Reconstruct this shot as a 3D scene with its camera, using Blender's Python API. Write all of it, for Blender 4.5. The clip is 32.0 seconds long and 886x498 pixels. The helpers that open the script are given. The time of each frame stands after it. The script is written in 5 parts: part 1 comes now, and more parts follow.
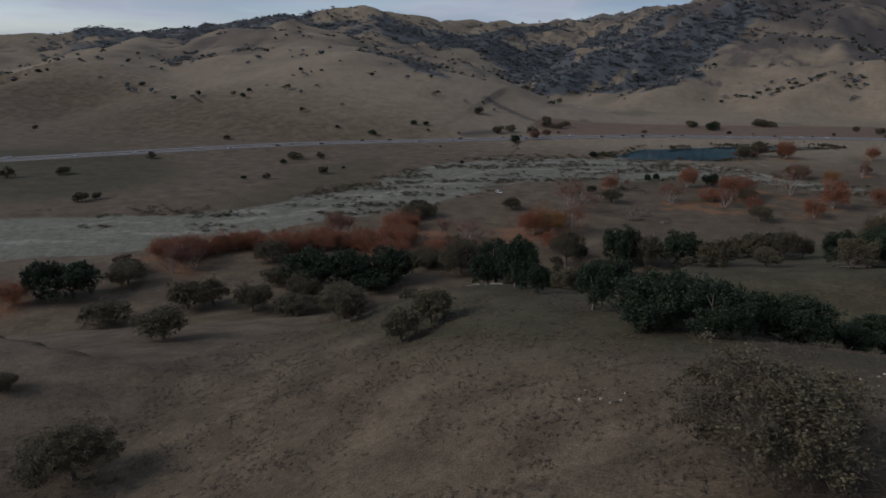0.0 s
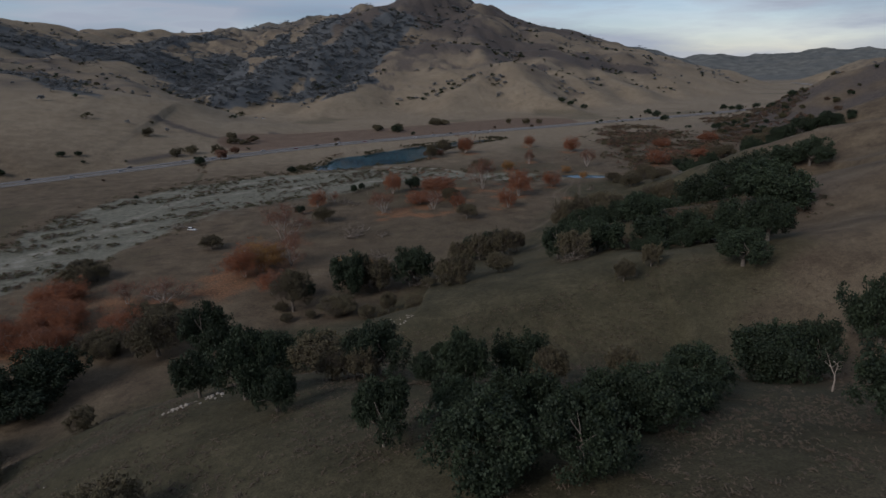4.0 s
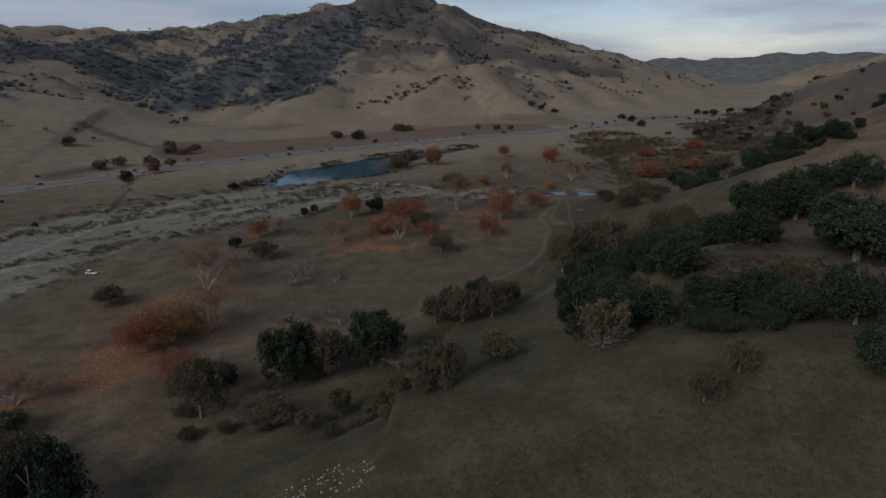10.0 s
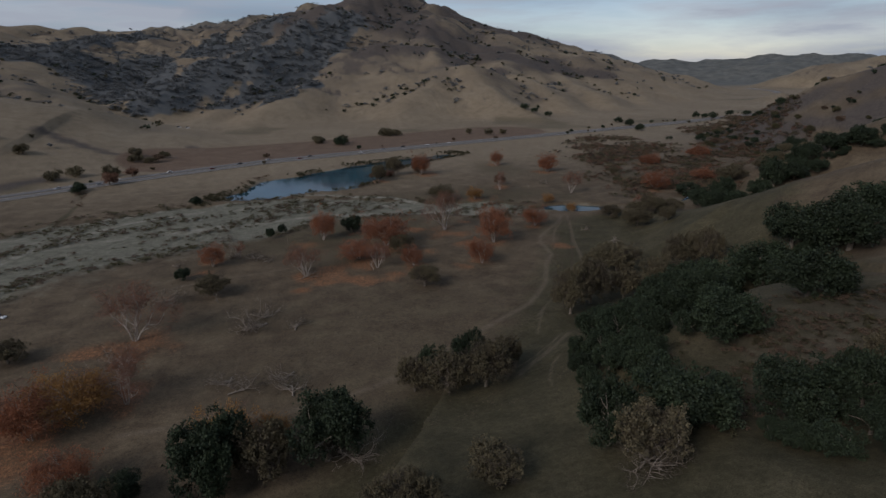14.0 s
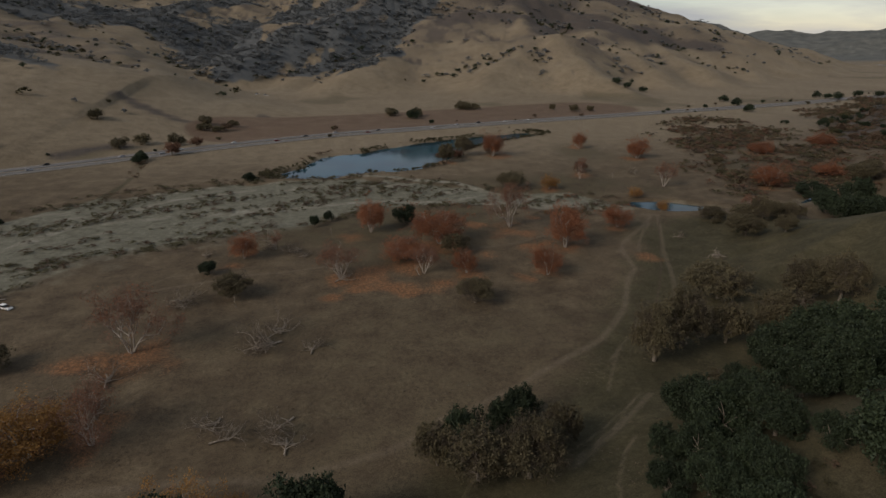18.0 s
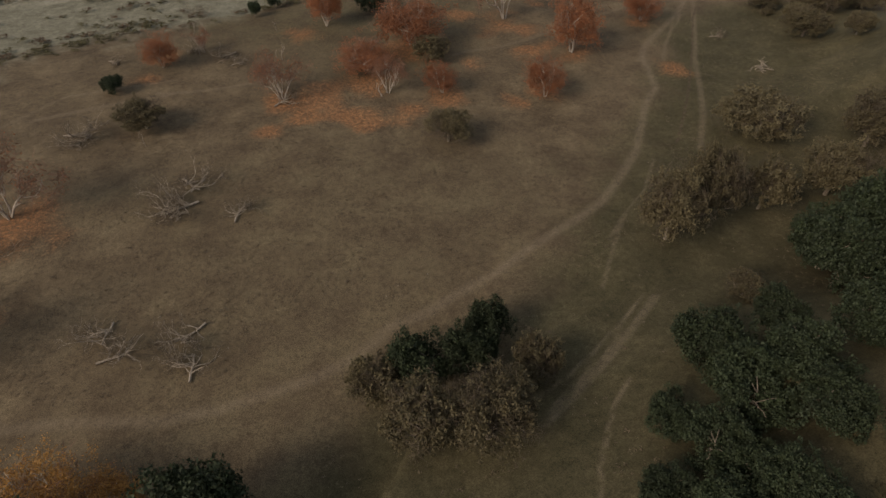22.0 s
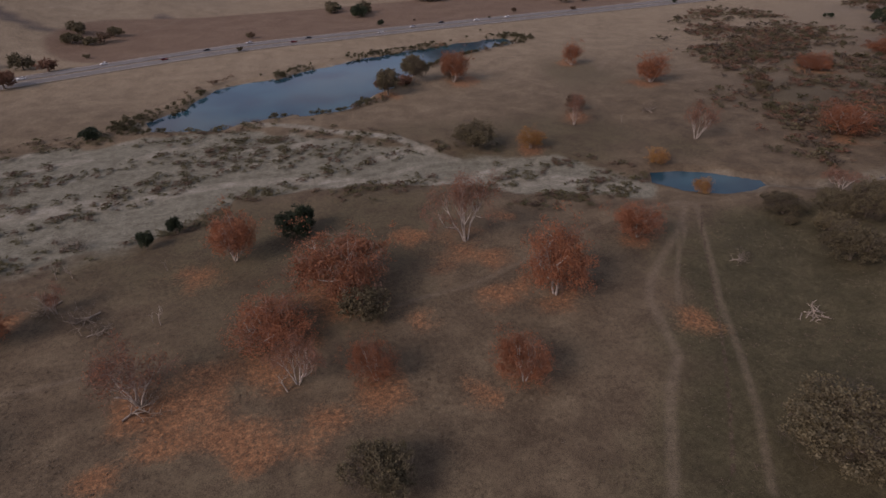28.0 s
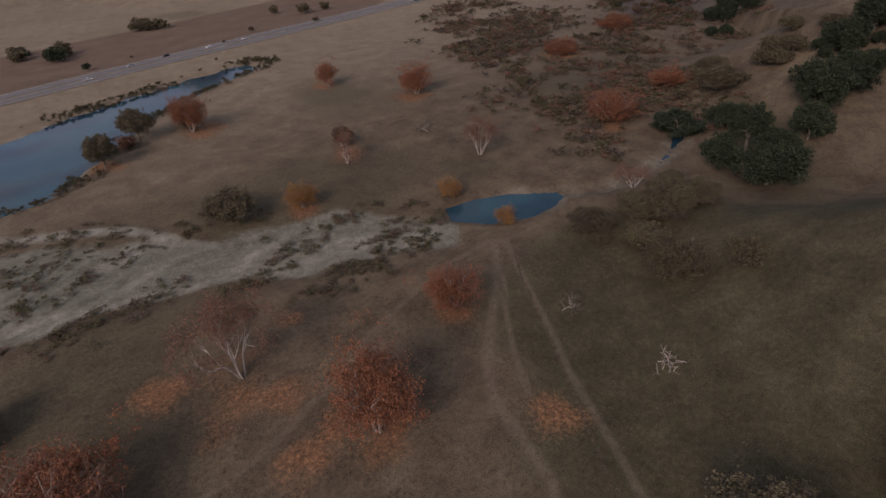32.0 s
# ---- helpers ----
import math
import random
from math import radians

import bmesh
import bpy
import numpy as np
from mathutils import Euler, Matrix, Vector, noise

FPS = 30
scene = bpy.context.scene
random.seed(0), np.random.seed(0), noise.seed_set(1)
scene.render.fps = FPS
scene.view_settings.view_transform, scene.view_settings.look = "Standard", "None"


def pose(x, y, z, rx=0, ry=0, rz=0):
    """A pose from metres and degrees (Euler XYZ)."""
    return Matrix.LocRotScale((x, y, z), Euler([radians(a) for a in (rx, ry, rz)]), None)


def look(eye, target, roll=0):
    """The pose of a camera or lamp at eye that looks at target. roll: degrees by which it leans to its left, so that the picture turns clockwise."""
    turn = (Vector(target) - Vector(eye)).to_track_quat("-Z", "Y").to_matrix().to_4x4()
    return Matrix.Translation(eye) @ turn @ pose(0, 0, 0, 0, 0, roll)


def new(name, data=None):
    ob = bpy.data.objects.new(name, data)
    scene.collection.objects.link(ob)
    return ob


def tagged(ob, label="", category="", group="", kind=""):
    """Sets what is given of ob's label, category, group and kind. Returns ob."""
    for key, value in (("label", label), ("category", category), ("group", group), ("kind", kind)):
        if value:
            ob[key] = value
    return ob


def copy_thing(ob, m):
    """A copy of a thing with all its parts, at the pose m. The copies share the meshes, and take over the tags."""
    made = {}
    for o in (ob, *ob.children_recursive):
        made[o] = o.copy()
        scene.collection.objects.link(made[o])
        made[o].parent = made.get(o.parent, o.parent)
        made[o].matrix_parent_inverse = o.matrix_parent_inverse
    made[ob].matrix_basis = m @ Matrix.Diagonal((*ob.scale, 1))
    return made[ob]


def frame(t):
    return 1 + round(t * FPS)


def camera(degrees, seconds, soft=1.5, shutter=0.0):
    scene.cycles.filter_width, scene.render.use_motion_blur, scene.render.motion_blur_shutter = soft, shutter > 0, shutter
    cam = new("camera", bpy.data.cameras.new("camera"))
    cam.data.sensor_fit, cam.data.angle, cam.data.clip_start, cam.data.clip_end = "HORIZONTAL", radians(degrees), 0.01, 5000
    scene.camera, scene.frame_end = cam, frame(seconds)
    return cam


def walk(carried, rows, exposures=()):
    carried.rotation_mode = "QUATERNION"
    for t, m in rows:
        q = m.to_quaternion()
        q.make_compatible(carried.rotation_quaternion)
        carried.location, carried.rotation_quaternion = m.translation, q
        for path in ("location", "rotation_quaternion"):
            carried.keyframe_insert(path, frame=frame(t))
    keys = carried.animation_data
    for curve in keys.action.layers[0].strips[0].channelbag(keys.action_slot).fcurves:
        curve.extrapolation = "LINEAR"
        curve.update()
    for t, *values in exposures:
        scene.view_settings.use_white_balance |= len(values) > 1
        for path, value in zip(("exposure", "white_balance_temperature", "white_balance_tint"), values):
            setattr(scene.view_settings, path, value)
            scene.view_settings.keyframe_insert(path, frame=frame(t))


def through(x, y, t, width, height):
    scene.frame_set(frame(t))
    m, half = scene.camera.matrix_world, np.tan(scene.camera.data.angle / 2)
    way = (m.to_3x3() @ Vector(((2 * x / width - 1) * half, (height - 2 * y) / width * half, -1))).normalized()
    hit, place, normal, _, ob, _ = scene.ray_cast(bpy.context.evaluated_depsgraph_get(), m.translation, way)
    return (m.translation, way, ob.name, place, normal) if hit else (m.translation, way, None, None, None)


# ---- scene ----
cam = camera(75.0, 32.0)
PATH = [
    (0, (-0.438, 0.997, 91.646), (-1.024, 2.801, 91.012), 0.7),
    (0.5, (-2.35, 5.63, 91.624), (-2.768, 7.482, 90.996), 0.5),
    (1, (-4.122, 10.376, 91.58), (-4.3, 12.269, 90.959), 0.1),
    (1.5, (-5.698, 15.442, 91.506), (-5.702, 17.345, 90.89), -0.4),
    (2, (-6.783, 20.642, 91.393), (-6.737, 22.545, 90.78), -0.4),
    (2.5, (-7.558, 25.765, 91.297), (-7.376, 27.66, 90.686), -0.7),
    (3, (-8.163, 30.984, 91.25), (-7.851, 32.863, 90.64), -1.0),
    (3.5, (-8.409, 36.253, 91.178), (-8.05, 38.123, 90.568), -1.1),
    (5.5, (-7.272, 57.67, 90.803), (-6.848, 59.528, 90.197), -0.8),
    (6, (-6.578, 63.134, 90.731), (-6.2, 65.002, 90.124), -0.7),
    (6.5, (-5.656, 68.724, 90.639), (-5.312, 70.598, 90.031), -0.6),
    (7, (-4.637, 74.303, 90.492), (-4.277, 76.174, 89.885), -0.7),
    (7.5, (-3.554, 79.91, 90.35), (-3.152, 81.772, 89.743), -0.7),
    (8, (-2.317, 85.573, 90.275), (-1.873, 87.427, 89.669), -0.7),
    (8.5, (-0.975, 91.272, 90.207), (-0.502, 93.119, 89.601), -0.7),
    (9, (0.467, 96.936, 90.109), (0.957, 98.779, 89.504), -0.7),
    (9.5, (1.993, 102.519, 90.052), (2.489, 104.36, 89.447), -0.7),
    (10, (3.586, 108.09, 90.07), (4.089, 109.929, 89.466), -0.7),
    (10.5, (5.291, 113.75, 90.152), (5.801, 115.588, 89.548), -0.7),
    (11, (7.117, 119.335, 90.202), (7.633, 121.17, 89.599), -0.7),
    (11.5, (9.042, 124.906, 90.181), (9.561, 126.741, 89.578), -0.7),
    (12, (10.977, 130.505, 90.08), (11.5, 132.34, 89.479), -0.7),
    (12.5, (12.968, 136.102, 89.943), (13.494, 137.936, 89.343), -0.7),
    (13, (15.019, 141.593, 89.766), (15.549, 143.426, 89.167), -0.7),
    (13.5, (17.13, 146.859, 89.614), (17.662, 148.692, 89.014), -0.7),
    (14, (19.253, 152.196, 89.488), (19.784, 154.029, 88.888), -0.7),
    (14.5, (21.416, 157.56, 89.401), (21.948, 159.392, 88.801), -0.7),
    (16.5, (31.149, 177.723, 89.399), (31.678, 179.556, 88.798), -0.6),
    (17, (33.683, 182.678, 89.461), (34.113, 184.536, 88.859), -0.5),
    (17.5, (36.323, 187.736, 89.53), (36.613, 189.621, 88.927), -0.1),
    (18, (38.852, 192.951, 89.544), (39.111, 194.81, 88.853), 0.0),
    (18.2, (39.817, 195.132, 89.566), (40.069, 196.966, 88.81), -0.1),
    (18.5, (41.188, 198.506, 89.621), (41.435, 200.295, 88.762), 0.1),
    (19, (43.323, 204.204, 89.781), (43.561, 205.909, 88.764), 0.2),
    (19.5, (45.405, 209.894, 89.96), (45.635, 211.552, 88.864), 0.2),
    (20, (47.455, 215.474, 90.088), (47.68, 217.13, 88.99), 0.2),
    (20.5, (49.447, 221.001, 90.203), (49.668, 222.608, 89.034), 0.2),
    (21, (51.449, 226.693, 90.331), (51.664, 228.244, 89.087), 0.4),
    (21.5, (53.374, 232.57, 90.457), (53.582, 234.06, 89.139), 0.4),
    (22, (55.179, 238.563, 90.575), (55.382, 240.0, 89.199), 0.5),
    (22.5, (56.83, 244.523, 90.702), (57.031, 245.922, 89.287), 0.7),
    (23, (58.388, 250.487, 90.781), (58.588, 251.868, 89.348), 0.8),
    (23.5, (60.045, 256.379, 90.829), (60.242, 257.76, 89.396), 0.9),
    (24, (61.736, 262.321, 90.845), (61.93, 263.699, 89.409), 0.8),
    (24.5, (63.331, 268.307, 90.854), (63.522, 269.685, 89.417), 1.0),
    (25, (64.793, 274.387, 90.875), (64.983, 275.763, 89.436), 0.8),
    (25.5, (66.237, 280.453, 90.909), (66.426, 281.834, 89.476), 0.8),
    (26, (67.854, 286.388, 90.951), (68.053, 287.928, 89.69), 0.8),
    (26.5, (69.864, 292.222, 90.949), (70.07, 293.89, 89.864), 0.6),
    (28.5, (79.285, 315.354, 90.904), (79.64, 317.028, 89.868), -1.2),
    (29, (81.653, 321.076, 90.932), (82.105, 322.726, 89.895), -1.7),
    (29.5, (84.065, 326.807, 90.956), (84.659, 328.409, 89.916), -2.3),
    (30, (86.6, 332.515, 90.953), (87.318, 334.063, 89.909), -2.9),
    (30.5, (89.395, 338.064, 90.933), (90.184, 339.574, 89.886), -3.2),
    (31, (92.41, 343.386, 90.9), (93.23, 344.878, 89.85), -3.4),
    (31.5, (95.665, 348.455, 90.857), (96.506, 349.934, 89.805), -3.6),
    (32, (99.021, 353.381, 90.813), (99.913, 354.828, 89.759), -3.8),
]
EXPOSURES = ((0, 0.26, 6080, 18), (6, 0.20, 6200, 18), (16.5, 0.16, 6500, 18), (19, 0.60, 8000, 15), (20.5, 0.94, 8350, 17), (23, 0.96, 8100, 19), (26, 0.94, 7250, 36), (29, 0.66, 7100, 35), (32, 0.62, 7050, 33))
walk(cam, [(t, look(eye, aim, roll)) for t, eye, aim, roll in PATH], EXPOSURES)

# ---- sky, sun ----
world = bpy.data.worlds.new("sky")
scene.world = world
world.use_nodes = True
wn, wl = world.node_tree.nodes, world.node_tree.links
wn.clear()
SUN_HEIGHT, SUN_TURN = radians(32), radians(240)
sky = wn.new("ShaderNodeTexSky")
sky.sky_type, sky.sun_disc = "NISHITA", False
sky.sun_elevation, sky.sun_rotation = SUN_HEIGHT, SUN_TURN
sky.air_density, sky.dust_density, sky.ozone_density = 1.0, 0.25, 1.6
coords = wn.new("ShaderNodeTexCoord")
squash = wn.new("ShaderNodeMapping")
squash.inputs["Scale"].default_value = (1.6, 1.6, 11.0)
wl.new(coords.outputs["Generated"], squash.inputs["Vector"])
puffs = wn.new("ShaderNodeTexNoise")
puffs.inputs["Scale"].default_value, puffs.inputs["Detail"].default_value, puffs.inputs["Roughness"].default_value = 1.7, 7, 0.55
wl.new(squash.outputs["Vector"], puffs.inputs["Vector"])
veil = wn.new("ShaderNodeValToRGB")
veil.color_ramp.elements[0].position, veil.color_ramp.elements[0].color = 0.40, (0.52, 0.52, 0.52, 1)
veil.color_ramp.elements[1].position, veil.color_ramp.elements[1].color = 0.58, (0.97, 0.97, 0.97, 1)
wl.new(puffs.outputs["Fac"], veil.inputs["Fac"])
grey = wn.new("ShaderNodeTexNoise")
grey.inputs["Scale"].default_value, grey.inputs["Detail"].default_value = 3.4, 6
wl.new(squash.outputs["Vector"], grey.inputs["Vector"])
tone = wn.new("ShaderNodeValToRGB")
tone.color_ramp.elements[0].position, tone.color_ramp.elements[0].color = 0.36, (1.5, 2.05, 2.75, 1)
tone.color_ramp.elements[1].position, tone.color_ramp.elements[1].color = 0.60, (3.0, 3.4, 3.8, 1)
wl.new(grey.outputs["Fac"], tone.inputs["Fac"])
blend = wn.new("ShaderNodeMix")
blend.data_type = "RGBA"
wl.new(veil.outputs["Color"], blend.inputs["Factor"])
wl.new(sky.outputs["Color"], blend.inputs["A"])
wl.new(tone.outputs["Color"], blend.inputs["B"])
glow = wn.new("ShaderNodeBackground")
glow.inputs["Strength"].default_value = 0.10
wl.new(blend.outputs["Result"], glow.inputs["Color"])
wl.new(glow.outputs["Background"], wn.new("ShaderNodeOutputWorld").inputs["Surface"])

sun = new("sun", bpy.data.lights.new("sun", "SUN"))
sun.data.energy, sun.data.angle, sun.data.color = 1.7, radians(24), (1.0, 0.95, 0.88)
sun.matrix_world = look((0, 0, 500), (-500 * math.sin(SUN_TURN), -500 * math.cos(SUN_TURN), 500 - 500 * math.tan(SUN_HEIGHT)))


# ---- materials ----
def surface(name, base, dark=None, rough=0.9, size=1.0, fine=0.15, bump=0.3, vary=0.25, metal=0.0, detail=6):
    """A matt surface of two colours mixed by coarse and fine noise, with relief, and a shade of its own for each object and island."""
    m = bpy.data.materials.new(name)
    m.use_nodes = True
    n, l = m.node_tree.nodes, m.node_tree.links
    b = n["Principled BSDF"]
    b.inputs["Roughness"].default_value, b.inputs["Metallic"].default_value = rough, metal
    b.inputs["Specular IOR Level"].default_value = 0.25
    dark = dark or tuple(0.55 * v for v in base)
    tc = n.new("ShaderNodeTexCoord")
    big, small = n.new("ShaderNodeTexNoise"), n.new("ShaderNodeTexNoise")
    for node, s in ((big, size), (small, fine)):
        node.inputs["Scale"].default_value, node.inputs["Detail"].default_value = 1.0 / s, detail
        l.new(tc.outputs["Object"], node.inputs["Vector"])
    both = n.new("ShaderNodeMath")
    both.operation = "MULTIPLY_ADD"
    both.inputs[1].default_value = 0.355
    l.new(small.outputs["Fac"], both.inputs[0])
    half = n.new("ShaderNodeMath")
    half.operation = "MULTIPLY"
    half.inputs[1].default_value = 0.45
    l.new(big.outputs["Fac"], half.inputs[0])
    l.new(half.outputs[0], both.inputs[2])
    ramp = n.new("ShaderNodeValToRGB")
    ramp.color_ramp.elements[0].position, ramp.color_ramp.elements[0].color = 0.34, (*dark, 1)
    ramp.color_ramp.elements[1].position, ramp.color_ramp.elements[1].color = 0.66, (*base, 1)
    l.new(both.outputs[0], ramp.inputs["Fac"])
    info, geo = n.new("ShaderNodeObjectInfo"), n.new("ShaderNodeNewGeometry")
    mean = n.new("ShaderNodeMath")
    mean.operation = "ADD"
    l.new(info.outputs["Random"], mean.inputs[0])
    l.new(geo.outputs["Random Per Island"], mean.inputs[1])
    span = n.new("ShaderNodeMapRange")
    span.inputs["From Max"].default_value = 2.0
    span.inputs["To Min"].default_value, span.inputs["To Max"].default_value = 1 - vary, 1 + vary
    l.new(mean.outputs[0], span.inputs["Value"])
    hue = n.new("ShaderNodeHueSaturation")
    l.new(ramp.outputs["Color"], hue.inputs["Color"])
    l.new(span.outputs["Result"], hue.inputs["Value"])
    l.new(hue.outputs["Color"], b.inputs["Base Color"])
    if bump:
        bp = n.new("ShaderNodeBump")
        bp.inputs["Strength"].default_value, bp.inputs["Distance"].default_value = bump, fine * 0.4
        l.new(small.outputs["Fac"], bp.inputs["Height"])
        l.new(bp.outputs["Normal"], b.inputs["Normal"])
    return m


def leaf_surface(name, base, dark, vary=0.35, through=0.25):
    """Leaves: some light comes through, each leaf and tree has its own shade."""
    m = surface(name, base, dark, rough=0.7, size=2.5, fine=0.5, bump=0, vary=vary)
    n, l = m.node_tree.nodes, m.node_tree.links
    b = n["Principled BSDF"]
    thin = n.new("ShaderNodeBsdfTranslucent")
    l.new(b.inputs["Base Color"].links[0].from_socket, thin.inputs["Color"])
    mix = n.new("ShaderNodeMixShader")
    mix.inputs["Fac"].default_value = through
    l.new(b.outputs[0], mix.inputs[1])
    l.new(thin.outputs[0], mix.inputs[2])
    l.new(mix.outputs[0], n["Material Output"].inputs["Surface"])
    return m


def ground_surface():
    """Dry grassland, with zones of river sand, worn tracks, fallen leaves, tilled soil, green growth, brush with gully
    shade, and painted distance haze laid out in plan.
    """
    m = bpy.data.materials.new("dry_grassland")
    m.use_nodes = True
    n, l = m.node_tree.nodes, m.node_tree.links
    b = n["Principled BSDF"]
    b.inputs["Roughness"].default_value, b.inputs["Specular IOR Level"].default_value = 0.95, 0.15
    geo = n.new("ShaderNodeNewGeometry")

    def noise_at(scale, detail=6, rough=0.6, stretch=None):
        t = n.new("ShaderNodeTexNoise")
        t.inputs["Scale"].default_value, t.inputs["Detail"].default_value, t.inputs["Roughness"].default_value = scale, detail, rough
        source = geo.outputs["Position"]
        if stretch:
            mp = n.new("ShaderNodeMapping")
            mp.inputs["Scale"].default_value = stretch
            l.new(source, mp.inputs["Vector"])
            source = mp.outputs["Vector"]
        l.new(source, t.inputs["Vector"])
        return t.outputs["Fac"]

    def ramp_of(fac, *stops):
        r = n.new("ShaderNodeValToRGB")
        while len(r.color_ramp.elements) < len(stops):
            r.color_ramp.elements.new(0.5)
        for e, (p, c) in zip(r.color_ramp.elements, stops):
            e.position, e.color = p, (*c, 1)
        l.new(fac, r.inputs["Fac"])
        return r.outputs["Color"]

    def mixed(fac, a, c):
        x = n.new("ShaderNodeMix")
        x.data_type = "RGBA"
        l.new(fac, x.inputs["Factor"])
        l.new(a, x.inputs["A"])
        l.new(c, x.inputs["B"])
        return x.outputs["Result"]

    def sharpen(fac, noise_fac, amount, lo=0.35, hi=0.65):
        """A zone's edge broken up by noise."""
        a = n.new("ShaderNodeMath")
        a.operation = "MULTIPLY_ADD"
        a.inputs[1].default_value = amount
        l.new(noise_fac, a.inputs[0])
        s = n.new("ShaderNodeMath")
        s.operation = "SUBTRACT"
        s.inputs[1].default_value = amount / 2
        l.new(fac, s.inputs[0])
        l.new(s.outputs[0], a.inputs[2])
        r = n.new("ShaderNodeMapRange")
        r.interpolation_type = "SMOOTHSTEP"
        r.inputs["From Min"].default_value, r.inputs["From Max"].default_value = lo, hi
        l.new(a.outputs[0], r.inputs["Value"])
        return r.outputs["Result"]

    def share(fac, amount):
        a = n.new("ShaderNodeMath")
        a.operation = "MULTIPLY"
        a.inputs[1].default_value = amount
        l.new(fac, a.inputs[0])
        return a.outputs[0]

    def zone(name):
        a = n.new("ShaderNodeAttribute")
        a.attribute_name = name
        return a.outputs["Fac"]

    broad, middle, tuft, blade = noise_at(0.011, 4), noise_at(0.09, 8, 0.68), noise_at(0.8, 7, 0.72), noise_at(4.0, 5, 0.75)
    grass = ramp_of(broad, (0.30, (0.156, 0.122, 0.081)), (0.52, (0.200, 0.160, 0.108)), (0.72, (0.250, 0.205, 0.142)))
    patch = ramp_of(middle, (0.32, (0.116, 0.092, 0.059)), (0.50, (0.184, 0.145, 0.097)), (0.68, (0.262, 0.214, 0.147)))
    # Darker grass for near ground; far ground stays pale, haze put into the colour.
    haze_free = ramp_of(middle, (0.28, (0.058, 0.042, 0.027)), (0.50, (0.098, 0.074, 0.047)), (0.72, (0.152, 0.118, 0.074)))
    half = n.new("ShaderNodeValue")
    half.outputs[0].default_value = 0.5
    col = mixed(half.outputs[0], grass, patch)
    col = mixed(sharpen(zone("haze_free"), broad, 0.5, 0.2, 0.8), col, haze_free)
    green = mixed(share(noise_at(0.4, 5), 0.4), ramp_of(middle, (0.3, (0.030, 0.030, 0.015)), (0.7, (0.064, 0.058, 0.030))), col)
    col = mixed(sharpen(zone("green"), middle, 0.7, 0.2, 0.8), col, green)
    # Brush tone; in the far gullies it also carries painted shade.
    scrub_and_shade = ramp_of(noise_at(0.35, 6, 0.7), (0.30, (0.052, 0.044, 0.038)), (0.55, (0.080, 0.067, 0.057)), (0.75, (0.112, 0.092, 0.076)))
    col = mixed(sharpen(zone("scrub_and_shade"), middle, 0.8, 0.0, 0.95), col, scrub_and_shade)
    # Ground under the far woods, greyed to match their painted haze.
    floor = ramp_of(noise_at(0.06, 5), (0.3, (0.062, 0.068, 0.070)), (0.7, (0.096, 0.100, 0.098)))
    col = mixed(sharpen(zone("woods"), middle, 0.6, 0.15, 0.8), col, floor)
    field = ramp_of(noise_at(0.05, 5), (0.3, (0.112, 0.074, 0.050)), (0.7, (0.150, 0.106, 0.072)))
    col = mixed(sharpen(zone("field"), middle, 0.2), col, field)
    gravel = ramp_of(noise_at(0.25, 7, 0.7), (0.30, (0.092, 0.088, 0.063)), (0.50, (0.140, 0.135, 0.101)), (0.70, (0.188, 0.182, 0.140)))
    col = mixed(sharpen(zone("gravel"), middle, 0.5), col, gravel)
    # Grey-green for the farthest hills: distance haze put into the ground colour.
    far_haze = ramp_of(noise_at(0.02, 6, 0.7), (0.35, (0.060, 0.070, 0.068)), (0.65, (0.135, 0.140, 0.130)))
    col = mixed(zone("far_haze"), col, far_haze)
    sand = ramp_of(noise_at(0.16, 7, 0.65), (0.30, (0.122, 0.114, 0.083)), (0.48, (0.182, 0.172, 0.132)), (0.66, (0.255, 0.243, 0.197)))
    col = mixed(sharpen(zone("bed"), middle, 0.35, 0.22, 0.62), col, sand)
    litter = ramp_of(tuft, (0.30, (0.115, 0.060, 0.033)), (0.52, (0.200, 0.096, 0.046)), (0.72, (0.310, 0.155, 0.075)))
    col = mixed(sharpen(zone("litter"), noise_at(1.6, 5, 0.7), 1.1, 0.15, 0.9), col, litter)
    track = ramp_of(noise_at(0.6, 6), (0.3, (0.110, 0.086, 0.060)), (0.7, (0.215, 0.172, 0.122)))
    col = mixed(share(sharpen(zone("track"), tuft, 2.1, 1.3, 0.1), 0.44), col, track)
    rut = ramp_of(tuft, (0.3, (0.050, 0.036, 0.024)), (0.7, (0.095, 0.072, 0.048)))
    col = mixed(sharpen(zone("rut"), tuft, 0.9, 0.62, 0.25), col, rut)
    value = n.new("ShaderNodeHueSaturation")
    l.new(col, value.inputs["Color"])
    speck = n.new("ShaderNodeMapRange")
    speck.inputs["From Min"].default_value, speck.inputs["From Max"].default_value = 0.32, 0.80
    speck.inputs["To Min"].default_value, speck.inputs["To Max"].default_value = 0.10, 1.78
    both = n.new("ShaderNodeMath")
    both.operation = "MULTIPLY_ADD"
    both.inputs[1].default_value = 0.75
    h = n.new("ShaderNodeMath")
    h.operation = "MULTIPLY"
    h.inputs[1].default_value = 0.35
    l.new(tuft, h.inputs[0])
    l.new(blade, both.inputs[0])
    l.new(h.outputs[0], both.inputs[2])
    l.new(both.outputs[0], speck.inputs["Value"])
    l.new(speck.outputs["Result"], value.inputs["Value"])
    l.new(value.outputs["Color"], b.inputs["Base Color"])
    bump = n.new("ShaderNodeBump")
    bump.inputs["Strength"].default_value, bump.inputs["Distance"].default_value = 0.5, 0.25
    l.new(both.outputs[0], bump.inputs["Height"])
    l.new(bump.outputs["Normal"], b.inputs["Normal"])
    return m


GROUND = ground_surface()


